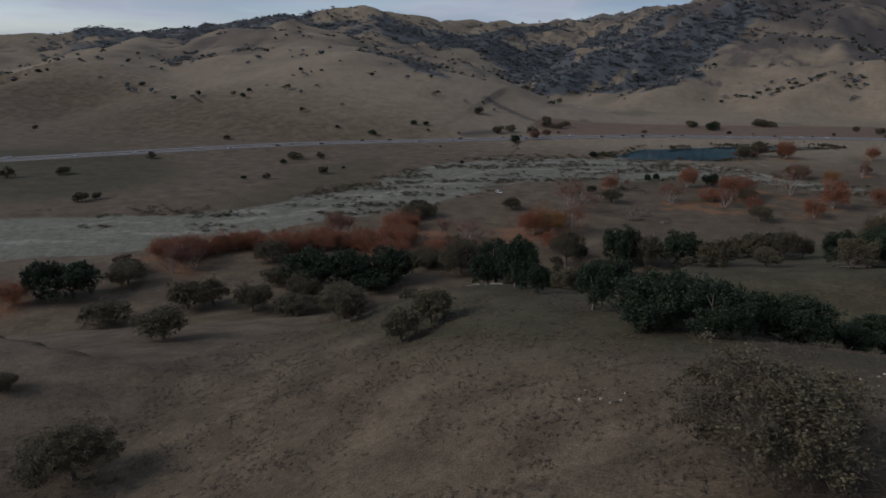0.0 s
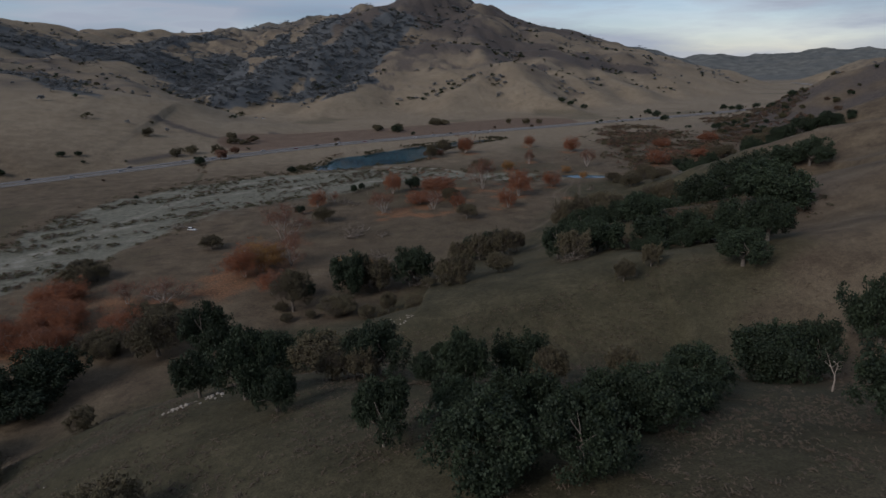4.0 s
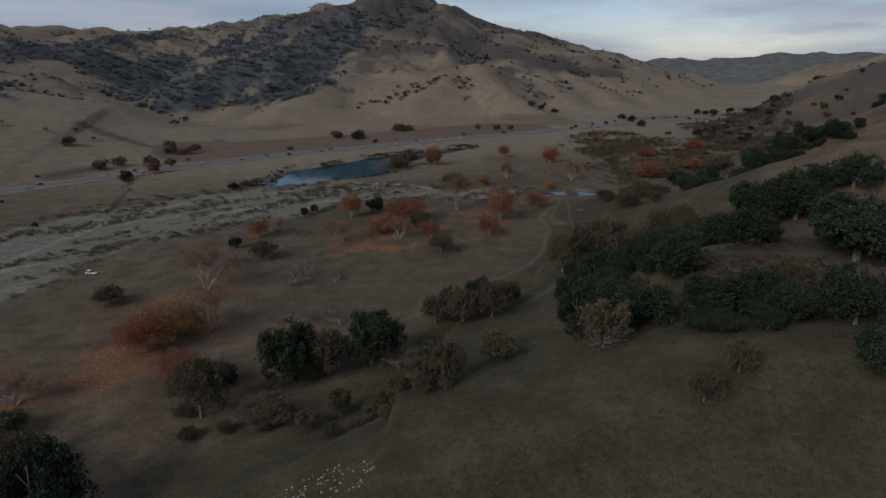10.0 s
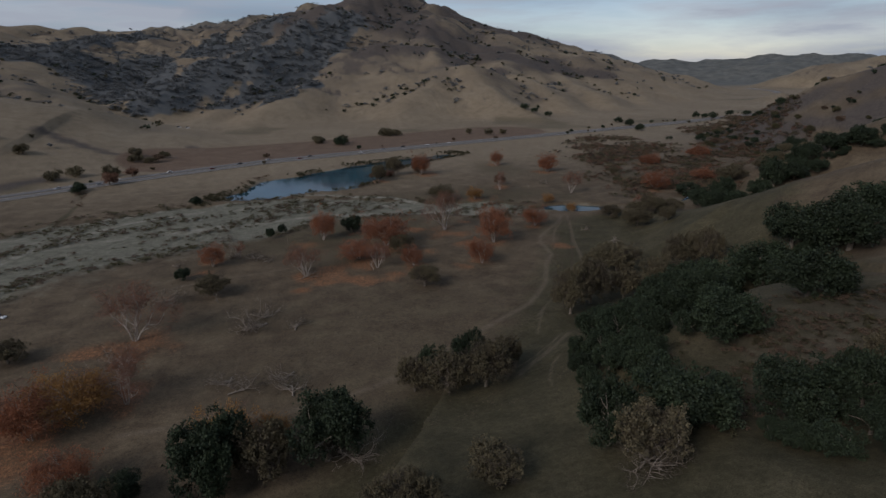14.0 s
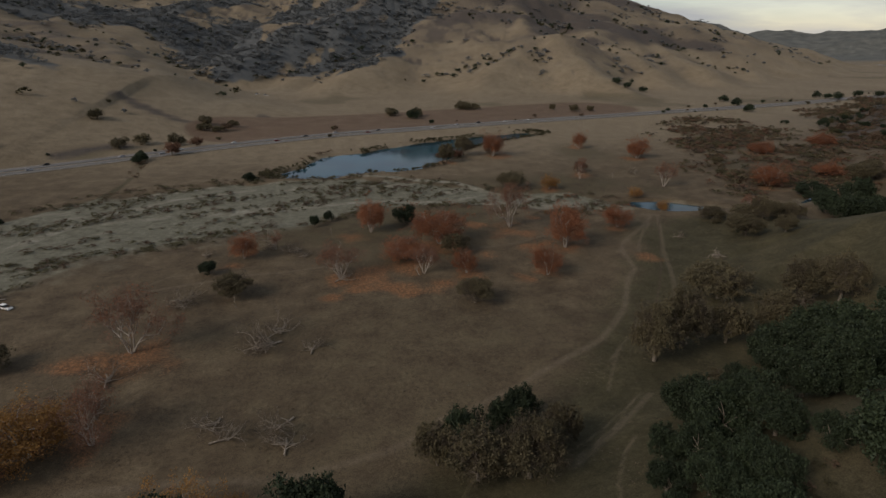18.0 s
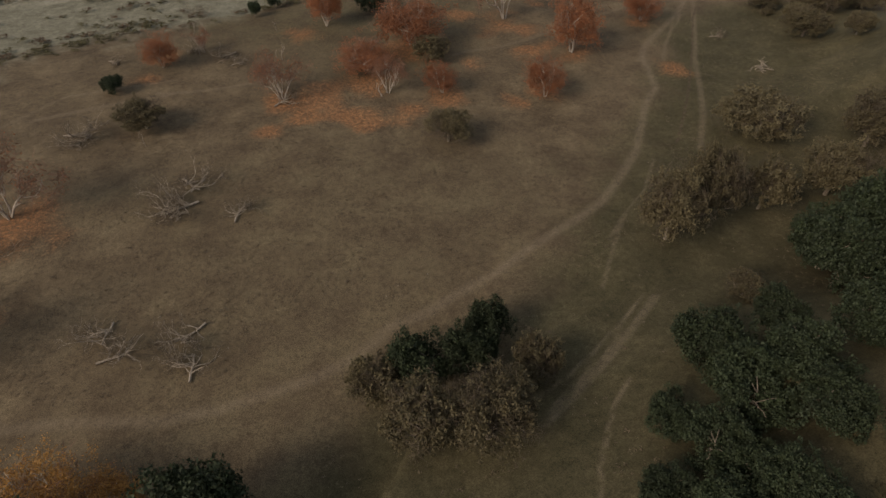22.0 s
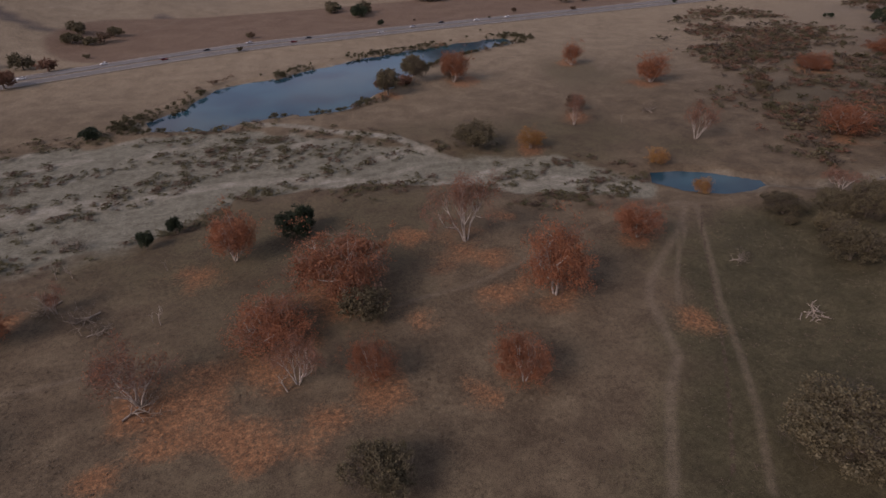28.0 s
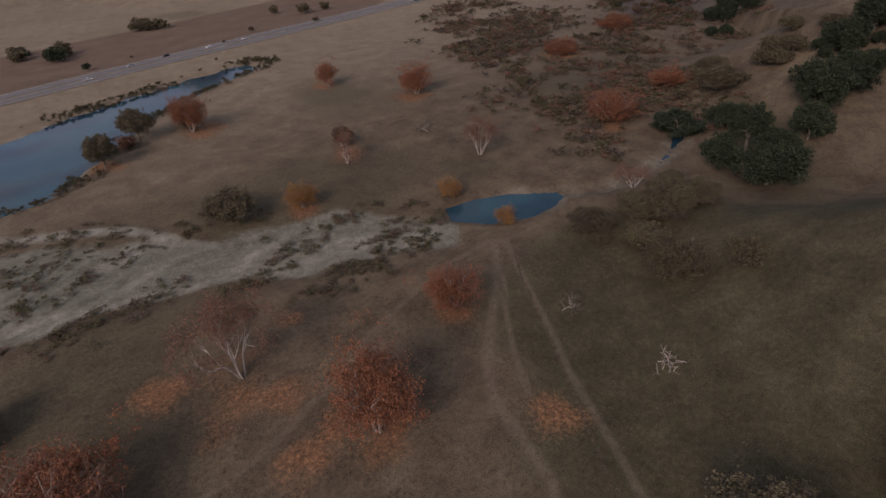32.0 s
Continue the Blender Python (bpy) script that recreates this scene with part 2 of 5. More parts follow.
# ---- the lie of the land ----
def lattice(ix, iy, seed):
    n = (ix * 374761393 + iy * 668265263 + seed * 974634721) & 0xFFFFFFFF
    n = ((n ^ (n >> 13)) * 1274126177) & 0xFFFFFFFF
    return ((n ^ (n >> 16)) & 0xFFFF) / 65535.0


def grain(x, y, size, seed=0, octaves=4, gain=0.5):
    """Soft random field, about -1 to 1."""
    x, y = np.asarray(x, float) / size, np.asarray(y, float) / size
    total, amp, norm = np.zeros(np.broadcast(x, y).shape), 1.0, 0.0
    for o in range(octaves):
        ix, iy = np.floor(x).astype(np.int64), np.floor(y).astype(np.int64)
        u, v = x - ix, y - iy
        u, v = u * u * u * (u * (u * 6 - 15) + 10), v * v * v * (v * (v * 6 - 15) + 10)
        a, b = lattice(ix, iy, seed + o), lattice(ix + 1, iy, seed + o)
        c, d = lattice(ix, iy + 1, seed + o), lattice(ix + 1, iy + 1, seed + o)
        total += amp * (2 * ((a * (1 - u) + b * u) * (1 - v) + (c * (1 - u) + d * u) * v) - 1)
        norm, amp, x, y = norm + amp, amp * gain, x * 2.03 + 17.1, y * 2.03 - 9.7
    return total / norm * 1.5


def smooth(a, b, v):
    s = np.clip((v - a) / (b - a), 0, 1)
    return s * s * (3 - 2 * s)


def along(x, y, line):
    """Distance from a line of points in plan, and the points' further numbers at the nearest place."""
    x, y = np.asarray(x, float), np.asarray(y, float)
    near, value = np.full(x.shape, 1e9), np.zeros(x.shape + (len(line[0]) - 2,))
    for p, q in zip(line, line[1:]):
        dx, dy = q[0] - p[0], q[1] - p[1]
        s = np.clip(((x - p[0]) * dx + (y - p[1]) * dy) / (dx * dx + dy * dy + 1e-9), 0, 1)
        d = np.hypot(x - p[0] - s * dx, y - p[1] - s * dy)
        k = d < near
        near = np.where(k, d, near)
        for n in range(value.shape[-1]):
            value[..., n] = np.where(k, p[2 + n] + s * (q[2 + n] - p[2 + n]), value[..., n])
    return near, value


RIDGES = []


def ridge(slope, soft, *line):
    RIDGES.append((slope, soft, line))


# the near hillside and its spurs
ridge(0.40, 24, (90, -300, 125), (60, -60, 84), (40, 20, 71), (22, 60, 62), (-8, 98, 49), (-32, 138, 36), (-48, 165, 20), (-56, 190, 4))
ridge(0.30, 14, (330, 60, 110), (220, 115, 76), (136, 165, 47), (107, 184, 36), (89, 194, 31.5), (50, 199, 25), (15, 195, 21.5), (-6, 212, 10), (-14, 236, -2))
ridge(0.32, 22, (380, 130, 110), (300, 185, 84), (220, 212, 57), (168, 238, 37), (148, 254, 32), (132, 272, 25), (124, 298, 10), (120, 314, -3))
ridge(0.42, 16, (560, 180, 130), (420, 262, 86), (330, 312, 62), (285, 342, 50), (264, 370, 36), (252, 392, 23), (248, 414, 13), (246, 446, 1))
ridge(0.30, 16, (760, 280, 150), (600, 380, 105), (480, 450, 66), (405, 500, 30), (375, 545, 2))
ridge(0.34, 20, (1500, 420, 220), (1000, 560, 125), (800, 622, 100), (717, 672, 90), (668, 722, 68), (638, 760, 40), (605, 805, 2))
ridge(0.20, 30, (-400, -300, 70), (-250, -100, 52), (-120, 20, 40), (-95, 80, 30), (-100, 130, 15), (-110, 165, 0))
# foothills beyond the highway
ridge(0.22, 60, (-633, 567, 8), (-611, 661, 26), (-578, 767, 44), (-524, 875, 67), (-486, 965, 90), (-408, 957, 78), (-296, 955, 65), (-201, 959, 45), (-130, 945, 12))
ridge(0.25, 40, (-486, 965, 90), (-444, 850, 52), (-405, 740, 14))
ridge(0.24, 50, (-486, 965, 90), (-645, 1129, 119), (-863, 1347, 157), (-1106, 1667, 200))
ridge(0.26, 40, (-897, 637, 31), (-900, 793, 73), (-1040, 1081, 105), (-1239, 1440, 140))
ridge(0.26, 40, (-637, 636, 18), (-789, 904, 58), (-916, 1188, 98), (-1000, 1500, 150))
# the skyline from the long ridge over the peak to the gap
ridge(0.30, 40, (-3200, 700, 160), (-2300, 1100, 150), (-1857, 1357, 131), (-1673, 1579, 153), (-1532, 1647, 144), (-1380, 1713, 169), (-1131, 1770, 214), (-940, 1878, 228), (-805, 2048, 219), (-733, 2200, 206), (-523, 2445, 214))
ridge(0.30, 30, (-523, 2445, 214), (-308, 2600, 236), (-65, 2640, 272), (72, 2640, 283), (203, 2554, 298), (302, 2443, 306), (372, 2331, 326), (453, 2214, 352), (555, 2138, 288), (686, 2098, 232), (832, 2096, 202))
ridge(0.30, 30, (832, 2096, 202), (959, 2040, 150), (1135, 2001, 108), (1274, 1973, 82), (1425, 1926, 48), (1560, 1870, 4))
ridge(0.44, 20, (372, 2331, 326), (242, 1997, 202), (142, 1706, 119), (44, 1562, 71), (-12, 1433, 38), (-70, 1311, 20), (-110, 1240, 4))
ridge(0.44, 20, (366, 2079, 240), (271, 1740, 137), (182, 1500, 81), (112, 1408, 61), (32, 1262, 36), (-20, 1165, 8))
ridge(0.44, 16, (453, 2214, 352), (439, 2064, 262), (465, 1800, 175), (414, 1503, 112), (423, 1395, 93), (433, 1233, 50), (458, 1115, 16), (470, 1060, 1))
ridge(0.44, 16, (423, 1395, 93), (347, 1314, 66), (276, 1229, 41), (208, 1121, 6))
ridge(0.44, 18, (686, 2098, 232), (600, 1800, 150), (575, 1500, 82), (585, 1300, 40), (600, 1190, 6))
ridge(0.44, 18, (814, 2050, 195), (757, 1693, 103), (738, 1479, 55), (714, 1321, 26), (696, 1215, 0))
ridge(0.44, 18, (1028, 2004, 130), (961, 1698, 62), (922, 1486, 30), (885, 1331, 0))
ridge(0.44, 18, (1262, 1921, 82), (1231, 1697, 36), (1190, 1538, 2))
ridge(0.42, 18, (91, 2498, 265), (17, 2200, 167), (-71, 1849, 86), (-169, 1591, 29), (-209, 1384, 2))
ridge(0.42, 18, (-512, 2396, 205), (-450, 1949, 98), (-350, 1663, 60), (-266, 1476, 22))
ridge(0.30, 18, (-783, 2163, 214), (-690, 1663, 125), (-497, 1415, 85), (-350, 1252, 61), (-260, 1150, 20))
# the country behind
ridge(0.25, 40, (700, 2900, 260), (1124, 2733, 222), (1236, 2628, 186), (1354, 2623, 167), (1514, 2648, 130), (1708, 2645, 88), (1900, 2600, 30))
ridge(0.20, 60, (1700, 3900, 90), (2372, 3645, 99), (2467, 3580, 124), (2653, 3441, 107), (2991, 3145, 130), (3300, 2850, 132))
ridge(0.28, 40, (1850, 1990, 2), (1915, 2000, 36), (2072, 1980, 85), (2260, 1914, 105), (2700, 1700, 170))
ridge(0.28, 40, (1500, 420, 220), (1500, 800, 160), (1400, 1100, 95), (1300, 1300, 30))


def land(x, y):
    """Height of the ground, in metres, at places in plan."""
    x, y = np.asarray(x, float), np.asarray(y, float)
    far = smooth(650, 1300, np.hypot(x, y - 250))
    wx = x + far * 22 * grain(x, y, 190, 3, 3)
    wy = y + far * 22 * grain(x, y, 190, 5, 3)
    k = 4.0 + 0.5 * far
    total = np.ones(x.shape)
    for slope, soft, line in RIDGES:
        d, z = along(wx, wy, line)
        h = z[..., 0] - slope * (np.sqrt(d * d + soft * soft) - soft)
        total = total + np.exp(np.clip(h / k, -30, 200))
    h = k * np.log(total)
    hilly = smooth(4, 40, h)
    folds = 2 * np.abs(grain(x, y, 230, 11, 4)) - 0.6
    h = h + far * hilly * (h * 0.05 + 4) * folds + far * hilly * (h * 0.022 + 2.4) * (2 * np.abs(grain(x, y, 95, 15, 3)) - 0.6) + (1 - far) * hilly * 1.2 * grain(x, y, 38, 21, 3)
    h = h + 0.35 * grain(x, y, 60, 31, 2) * (1 - hilly) + (1 - smooth(200, 450, np.hypot(x - 60, y - 250))) * 0.10 * grain(x, y, 9, 41, 2)
    d, _ = along(x, y, HIGHWAY)
    s = smooth(40, 17, d)
    h = h * (1 - s) + 1.2 * s
    return h - bed_cut(x, y)


HIGHWAY = ((-900, 40), (-700, 190), (-520, 360), (-440, 442), (-330, 545), (-185, 637), (-108, 690), (0, 752), (70, 777), (140, 800), (240, 830), (320, 853), (410, 880), (500, 905), (632, 945), (785, 1003), (923, 1048), (1080, 1130), (1300, 1330), (1480, 1560), (1640, 1760), (1760, 2000))


BED = ((-620, 0, 50), (-420, 110, 50), (-305, 200, 48), (-239, 245, 36), (-200, 290, 28), (-158, 363, 38), (-138, 418, 44), (-120, 473, 46), (-88, 498, 55), (-54, 518, 54), (-4, 530, 53), (30, 545, 40), (66, 538, 30), (110, 522, 17), (134, 508, 18), (160, 498, 17), (180, 489, 9))
CREEK = ((190, 496, 4), (200, 492, 9), (212, 488, 9), (222, 485, 7), (229, 484, 3), (240, 477, 1), (253, 474, 1.5), (266, 477, 2.5), (283, 482, 3), (298, 489, 2.5), (320, 501, 1.5))
POND = ((-16, 596, 8), (9, 606, 22), (33, 630, 38), (60, 640, 38), (81, 665, 34), (107, 694, 25), (138, 716, 16), (176, 738, 12), (205, 748, 9))


DITCH = ((-126, 651), (-118, 616), (-115, 577), (-113, 522), (-116, 499))


def bed_cut(x, y):
    """How deep the dry bed, the creek and the pond lie in the valley floor."""
    wob = 5 * grain(x, y, 24, 51, 3)
    d, w = along(x, y, BED)
    cut = 1.0 * smooth(6, -6, d - w[..., 0] + wob) * smooth(1000, 900, np.abs(x) * 1.5)
    d, w = along(x, y, CREEK)
    cut = np.maximum(cut, 2.0 * smooth(4, -3, d - w[..., 0] + 0.4 * wob))
    cut = np.maximum(cut, 0.9 * smooth(4, 0, along(x, y, DITCH)[0] + 0.4 * wob))
    d, w = along(x, y, POND)
    return np.maximum(cut, 2.2 * smooth(4, -3, d - w[..., 0] + 0.5 * wob))


def steps(start, stop, first, growth, most):
    out, v, s = [], start, first
    sign = 1 if stop > start else -1
    while sign * (stop - v) > 0:
        out.append(v)
        v, s = v + sign * s, min(s * growth, most)
    return out + [stop]


# the farm tracks, in plan
TRACKS = []


def track(width, *line):
    TRACKS.append((width, line))


track(1.6, (-26, 298.5), (-0.6, 298.2), (13.5, 296.6), (23, 297.5), (33, 299.8), (42, 302.4), (49.5, 306.4), (55, 312), (63, 314.7), (70.7, 319.7), (78.4, 323.3), (88.8, 330.5), (103, 339.5))
track(1.6, (103, 339.5), (110, 344.7), (118.5, 354.5), (127.5, 366), (134.6, 379.8), (140.5, 391), (147.5, 400.2), (149.2, 410), (151.3, 422), (156, 430.5), (167, 443), (180, 457), (191, 473))
track(0.55, (105.7, 329), (112, 337), (122.6, 348), (131, 362))
track(1.2, (194, 472), (184.5, 451), (176, 432), (168.5, 416.5), (162, 398.7), (155, 382), (145.2, 363.7))
track(0.9, (181.6, 456), (172, 443.5), (163.5, 430), (157.7, 418))
track(1.1, (189, 473), (172, 470), (156, 464), (139.5, 456.3), (125.5, 447.3), (113.5, 440.5), (104, 436.5), (94.6, 434.5), (85.6, 431.5))
track(0.9, (183.6, 470.6), (211.7, 469.9))
track(1.0, (-12, 416.5), (1.9, 416.3), (11.5, 418.2), (21.2, 420.6))
track(0.6, (99, 314), (106.6, 327.4), (113.6, 338.4))
track(0.9, (78.2, 283.3), (85.3, 288.5), (94.1, 295.9), (102.5, 303.6), (108.8, 309.9))
track(0.55, (77.7, 284.5), (84.2, 289.4), (92.1, 295.4), (107.4, 308.6))
track(0.55, (78.6, 289.0), (84.8, 292.6), (92.4, 298.2), (106.8, 310.8))
track(0.55, (81.4, 268.8), (83.3, 273.9), (89.6, 284.3), (94.3, 289.3))
track(1.3, (-43.7, 403), (-25, 409.9), (-8.1, 414.7))
track(0.85, (-66, 405.2), (-68, 420.1), (-85.3, 433.1), (-95.3, 428.6))
track(0.85, (-66, 405.2), (-52.5, 399), (-39.1, 416.8), (-7.7, 425))
track(2.2, (-98, 784), (-85, 810), (-66, 842), (-54, 880), (-65, 908), (-74, 921))
track(2.4, (234, 649), (251, 677), (273, 676), (297, 714))
track(2.4, (251, 677), (272, 644), (291, 637))
track(2.2, (280, 673), (300, 650), (291, 637))
RUTS = [[(194.7, 469.7), (184, 451), (172.4, 426.5), (158.3, 399), (148.8, 382), (140.3, 368)], [(-61.3, 90.8), (-47.3, 79), (-35.4, 69.5), (-27.4, 61.8), (-23.3, 56.7)]]

LITTER = []


def leaves(x, y, r):
    LITTER.append((x, y, r))


leaves(50, 392, 5)
leaves(65, 395, 5)
leaves(56, 415, 8)
leaves(35, 396, 5)
leaves(39, 407, 7)
leaves(25, 389, 3.5)
leaves(-14, 442, 4)
leaves(-17, 426, 4)
leaves(28, 459, 4)
leaves(28, 406, 6)
leaves(100, 398, 3.5)
leaves(103, 396, 3)
leaves(114, 432, 4.5)
leaves(120, 434, 3.5)
leaves(91, 424, 3)
leaves(160, 450, 4)
leaves(94, 466, 4)
leaves(108, 455, 9)
leaves(127, 474, 4)
leaves(159, 412, 4)
leaves(-33, 353, 8)
leaves(-45, 352, 7)
leaves(-31, 318, 7)
leaves(33, 456, 6)
leaves(73, 438, 9)
leaves(78, 402, 5)
leaves(128, 428, 6)
leaves(111, 400, 5)
leaves(-53, 304, 6.8)
leaves(-106, 241, 9.9)
leaves(-104, 259, 6.4)
leaves(-84, 252, 7.3)
leaves(-118, 246, 7.9)
leaves(-117, 291, 9.9)
leaves(-78, 276, 9.9)
leaves(-193, 208, 9.9)
leaves(-183, 224, 9.6)
leaves(-153, 231, 9.9)
leaves(-142, 244, 9.9)
leaves(-111, 265, 9.9)
leaves(-217, 141, 7.4)
leaves(-206, 207, 9.4)
leaves(-175, 230, 9.8)
leaves(-129, 248, 8.5)
leaves(438, 648, 9.9)
leaves(347, 534, 8.3)
leaves(294, 523, 9.8)
leaves(153, 532, 5.3)
leaves(143, 641, 7.9)
leaves(103, 620, 7.0)
leaves(186, 564, 6.3)
leaves(248, 613, 7.2)
leaves(223, 669, 6.4)
leaves(361, 624, 9.9)
leaves(-143, 264, 9.0)
leaves(-185, 195, 8.8)
leaves(-122, 254, 12.0)
leaves(-56, 297, 12.0)
leaves(-114, 282, 12.0)
leaves(-92, 276, 12.0)
leaves(-54, 303, 9.0)
leaves(-54, 287, 8.0)
leaves(-58, 305, 7.0)
leaves(-109, 256, 9.0)
leaves(-94, 274, 7.0)


def hollow(x, y, reach):
    """How far a place lies below its surroundings."""
    s = reach
    return 0.25 * (land(x + s, y) + land(x - s, y) + land(x, y + s) + land(x, y - s)) - land(x, y)


WOODS = (
    ((-704, 1787, 114), (-604, 1784, 115), (-510, 1875, 135), (-416, 1920, 140), (-298, 1743, 107), (-189, 1325, 41)),
    ((-311, 1955, 120), (-248, 2106, 130), (-114, 1695, 84), (-26, 1735, 64), (62, 1893, 33)),
    ((-180, 1327, 23), (-130, 1425, 53), (-59, 1508, 56), (22, 1584, 52), (120, 1762, 35)),
    ((-69, 1356, 21), (8, 1458, 30), (93, 1567, 44), (181, 1738, 48), (257, 1874, 47)),
    ((-511, 1098, 15), (-462, 1090, 18), (-342, 927, 15), (-286, 891, 11)),
    ((10, 1277, 10), (55, 1334, 17), (112, 1418, 18)),
    ((-523, 2092, 50), (-450, 2335, 39), (-310, 2401, 35)),
)
SCRUB = (
    ((345, 1921, 98), (454, 1817, 106), (560, 1732, 103), (663, 1636, 88), (802, 1636, 63), (922, 1614, 36)),
    ((290, 1683, 87), (378, 1627, 84), (465, 1550, 61), (535, 1495, 48)),
)
CUTS = (
    ((-195, 673, 9), (-179, 691, 9), (-164, 706, 9)),
    ((-215, 847, 7), (-202, 851, 7), (-180, 833, 7), (-154, 817, 7), (-129, 807, 7)),
    ((-72, 881, 8), (-53, 855, 8)),
)
FRINGE = ((-150, 350), (-112, 400), (-84, 440), (-48, 468), (0, 485))
PALE = (((-225, 262), (-197, 290), (-175, 330), (-159, 366), (-145, 397), (-130, 442), (-108, 499), (-74, 540), (-31, 557)), ((-40, 508), (0, 512), (28, 521), (50, 521), (80, 514), (106, 508), (135, 500)), ((-10, 600), (20, 592), (58, 578), (97, 558), (110, 540), (120, 528)))


def strokes(x, y, lines, ragged):
    """A zone along broad strokes (x, y, half width), its edge broken up."""
    total = np.zeros(np.shape(x))
    for line in lines:
        d, w = along(x, y, line)
        total = np.maximum(total, smooth(1.5, 0.3, d / w[..., 0] + ragged))
    return total


def wooded(x, y, h=None):
    lone = h is None
    h = land(x, y) if lone else h
    clumps = grain(x, y, 80, 201, 4)
    belt = strokes(x, y, WOODS, 0.34 * clumps + 0.3 * grain(x, y, 25, 205, 2))
    west = smooth(420, 150, np.hypot((x + 1250) * 0.6, (y - 1560) * 1.1)) * (0.7 + 0.8 * clumps)
    gully = smooth(0.8, 4, hollow(x, y, 40)) * smooth(-0.2, 0.5, clumps) * 0.6 if lone else 0.0
    far_side = smooth(2300, 2900, y) * 0.35
    return np.clip(np.maximum(belt, west) + gully + far_side * smooth(0, 0.5, clumps), 0, 1) * smooth(8, 22, h) * smooth(850, 950, y)


def zones(x, y, h, dip):
    d, w = along(x, y, BED)
    wob = grain(x, y, 30, 61, 4)
    bed = smooth(9, -9, d - w[..., 0] + 9 * wob)
    strips = grain(x * 0.35 + y * 0.2, y * 1.5 - x * 0.75, 16, 71, 4)
    gravel = np.maximum(0.75 * bed, 0.5 * smooth(40, 4, along(x, y, FRINGE)[0] + 12 * wob))
    fine = grain(x * 0.5 + y * 0.25, y * 2.2 - x * 1.1, 13, 73, 4)
    bed = np.clip(bed * (0.06 + 0.52 * strips + 0.44 * fine), 0, 1)
    tail = smooth(60, 190, x) * smooth(11, 2, along(x, y, BED)[0])
    bed = np.maximum(bed, tail * (0.62 + 0.35 * fine))
    d, w = along(x, y, CREEK)
    bed = np.maximum(bed, 0.34 * smooth(5, 0, d - w[..., 0] - 3 * wob))
    d, w = along(x, y, POND)
    bed = np.maximum(bed, 0.45 * smooth(4, 0, d - w[..., 0]))
    for line in PALE:
        d, _ = along(x, y, line)
        bed = np.maximum(bed, 0.62 * smooth(6.5, 1.0, d + 2.0 * wob))
    path, rut = np.full(x.shape, 4.0), np.full(x.shape, 8.0)
    for width, line in TRACKS:
        near, _ = along(x, y, line)
        path = np.minimum(path, near / width)
    for line in RUTS:
        near, _ = along(x, y, line)
        rut = np.minimum(rut, near)
    litter = np.zeros(x.shape)
    patchy = grain(x, y, 9, 63, 3)
    near = (np.abs(x - 60) < 420) & (np.abs(y - 350) < 420)
    for cx, cy, r in LITTER:
        litter[near] = np.maximum(litter[near], 0.66 * smooth(2.3 * r, 0.1 * r, np.hypot(x[near] - cx, y[near] - cy) + 0.9 * r * patchy[near]))
    field = smooth(-30, 10, -np.abs(along(x, y, ((-60, 800), (60, 852), (180, 890), (330, 945)))[0]) + 62) * smooth(6, 3, h - 6)
    green = smooth(0.1, 0.8, grain(x, y, 110, 91, 3)) * smooth(12, 4, h) * 0.5
    green = np.maximum(green, 0.9 * smooth(150, 60, np.hypot((x + 480) * 0.7, y - 330)))
    green = np.maximum(green, 0.35 * smooth(120, 30, np.hypot(x - 55, (y - 330) * 0.9)))
    # Dark growth on the near slopes, deepened to paint in the lens's darker corner.
    green = np.maximum(green, 0.95 * smooth(85, 35, along(x, y, ((-30, 150), (20, 130), (60, 195), (110, 255), (165, 330), (215, 405)))[0] + 12 * wob))
    green = np.maximum(green, 0.9 * smooth(62, 22, along(x, y, ((-20, 185), (25, 215), (60, 250)))[0] + 10 * wob))
    # Grows with distance, where haze is painted on the hills.
    far_haze = smooth(2450, 2900, y + 0.2 * np.abs(x)) * 0.9
    scrub_and_shade = (0.45 * smooth(-0.2, 0.6, grain(x, y, 130, 95, 4)) + 0.3 * smooth(0.0, 0.5, grain(x, y, 42, 93, 3))) * smooth(12, 90, h) * smooth(700, 1000, y)
    scrub_and_shade = np.maximum(scrub_and_shade, smooth(-1.0, 0.5, grain(x, y, 60, 97, 4)) * smooth(230, 120, np.hypot((x - 680) * 0.8, y - 670)))
    scrub_and_shade = np.maximum(scrub_and_shade, smooth(-1.3, 0.5, grain(x, y, 90, 99, 4)) * smooth(110, 200, h) * smooth(800, 450, np.hypot(x - 560, y - 2000)))
    scrub_and_shade = np.maximum(scrub_and_shade, 1.0 * strokes(x, y, SCRUB, 0.6 * grain(x, y, 70, 98, 4)))
    scrub_and_shade = np.maximum(scrub_and_shade, 0.85 * strokes(x, y, CUTS, 0.5 * wob))
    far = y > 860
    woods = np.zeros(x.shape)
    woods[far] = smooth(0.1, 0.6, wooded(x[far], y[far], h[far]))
    # Creases darkened by curvature: gully brush, with shade put into its colour.
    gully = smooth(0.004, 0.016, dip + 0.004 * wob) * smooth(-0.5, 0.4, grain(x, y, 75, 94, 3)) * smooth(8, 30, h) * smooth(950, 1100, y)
    scrub_and_shade = np.maximum(scrub_and_shade, 0.75 * gully)
    scrub_and_shade = np.maximum(scrub_and_shade, 0.35 * smooth(70, 25, np.hypot(x - 150, (y - 235) * 1.6)))
    scrub_and_shade = np.maximum(scrub_and_shade, 0.2 * smooth(90, 20, along(x, y, ((330, 590), (420, 680), (520, 780), (640, 880)))[0] + 20 * wob))
    green = np.maximum(green, 0.7 * smooth(5, 1, along(x, y, DITCH)[0] + 3 * wob))
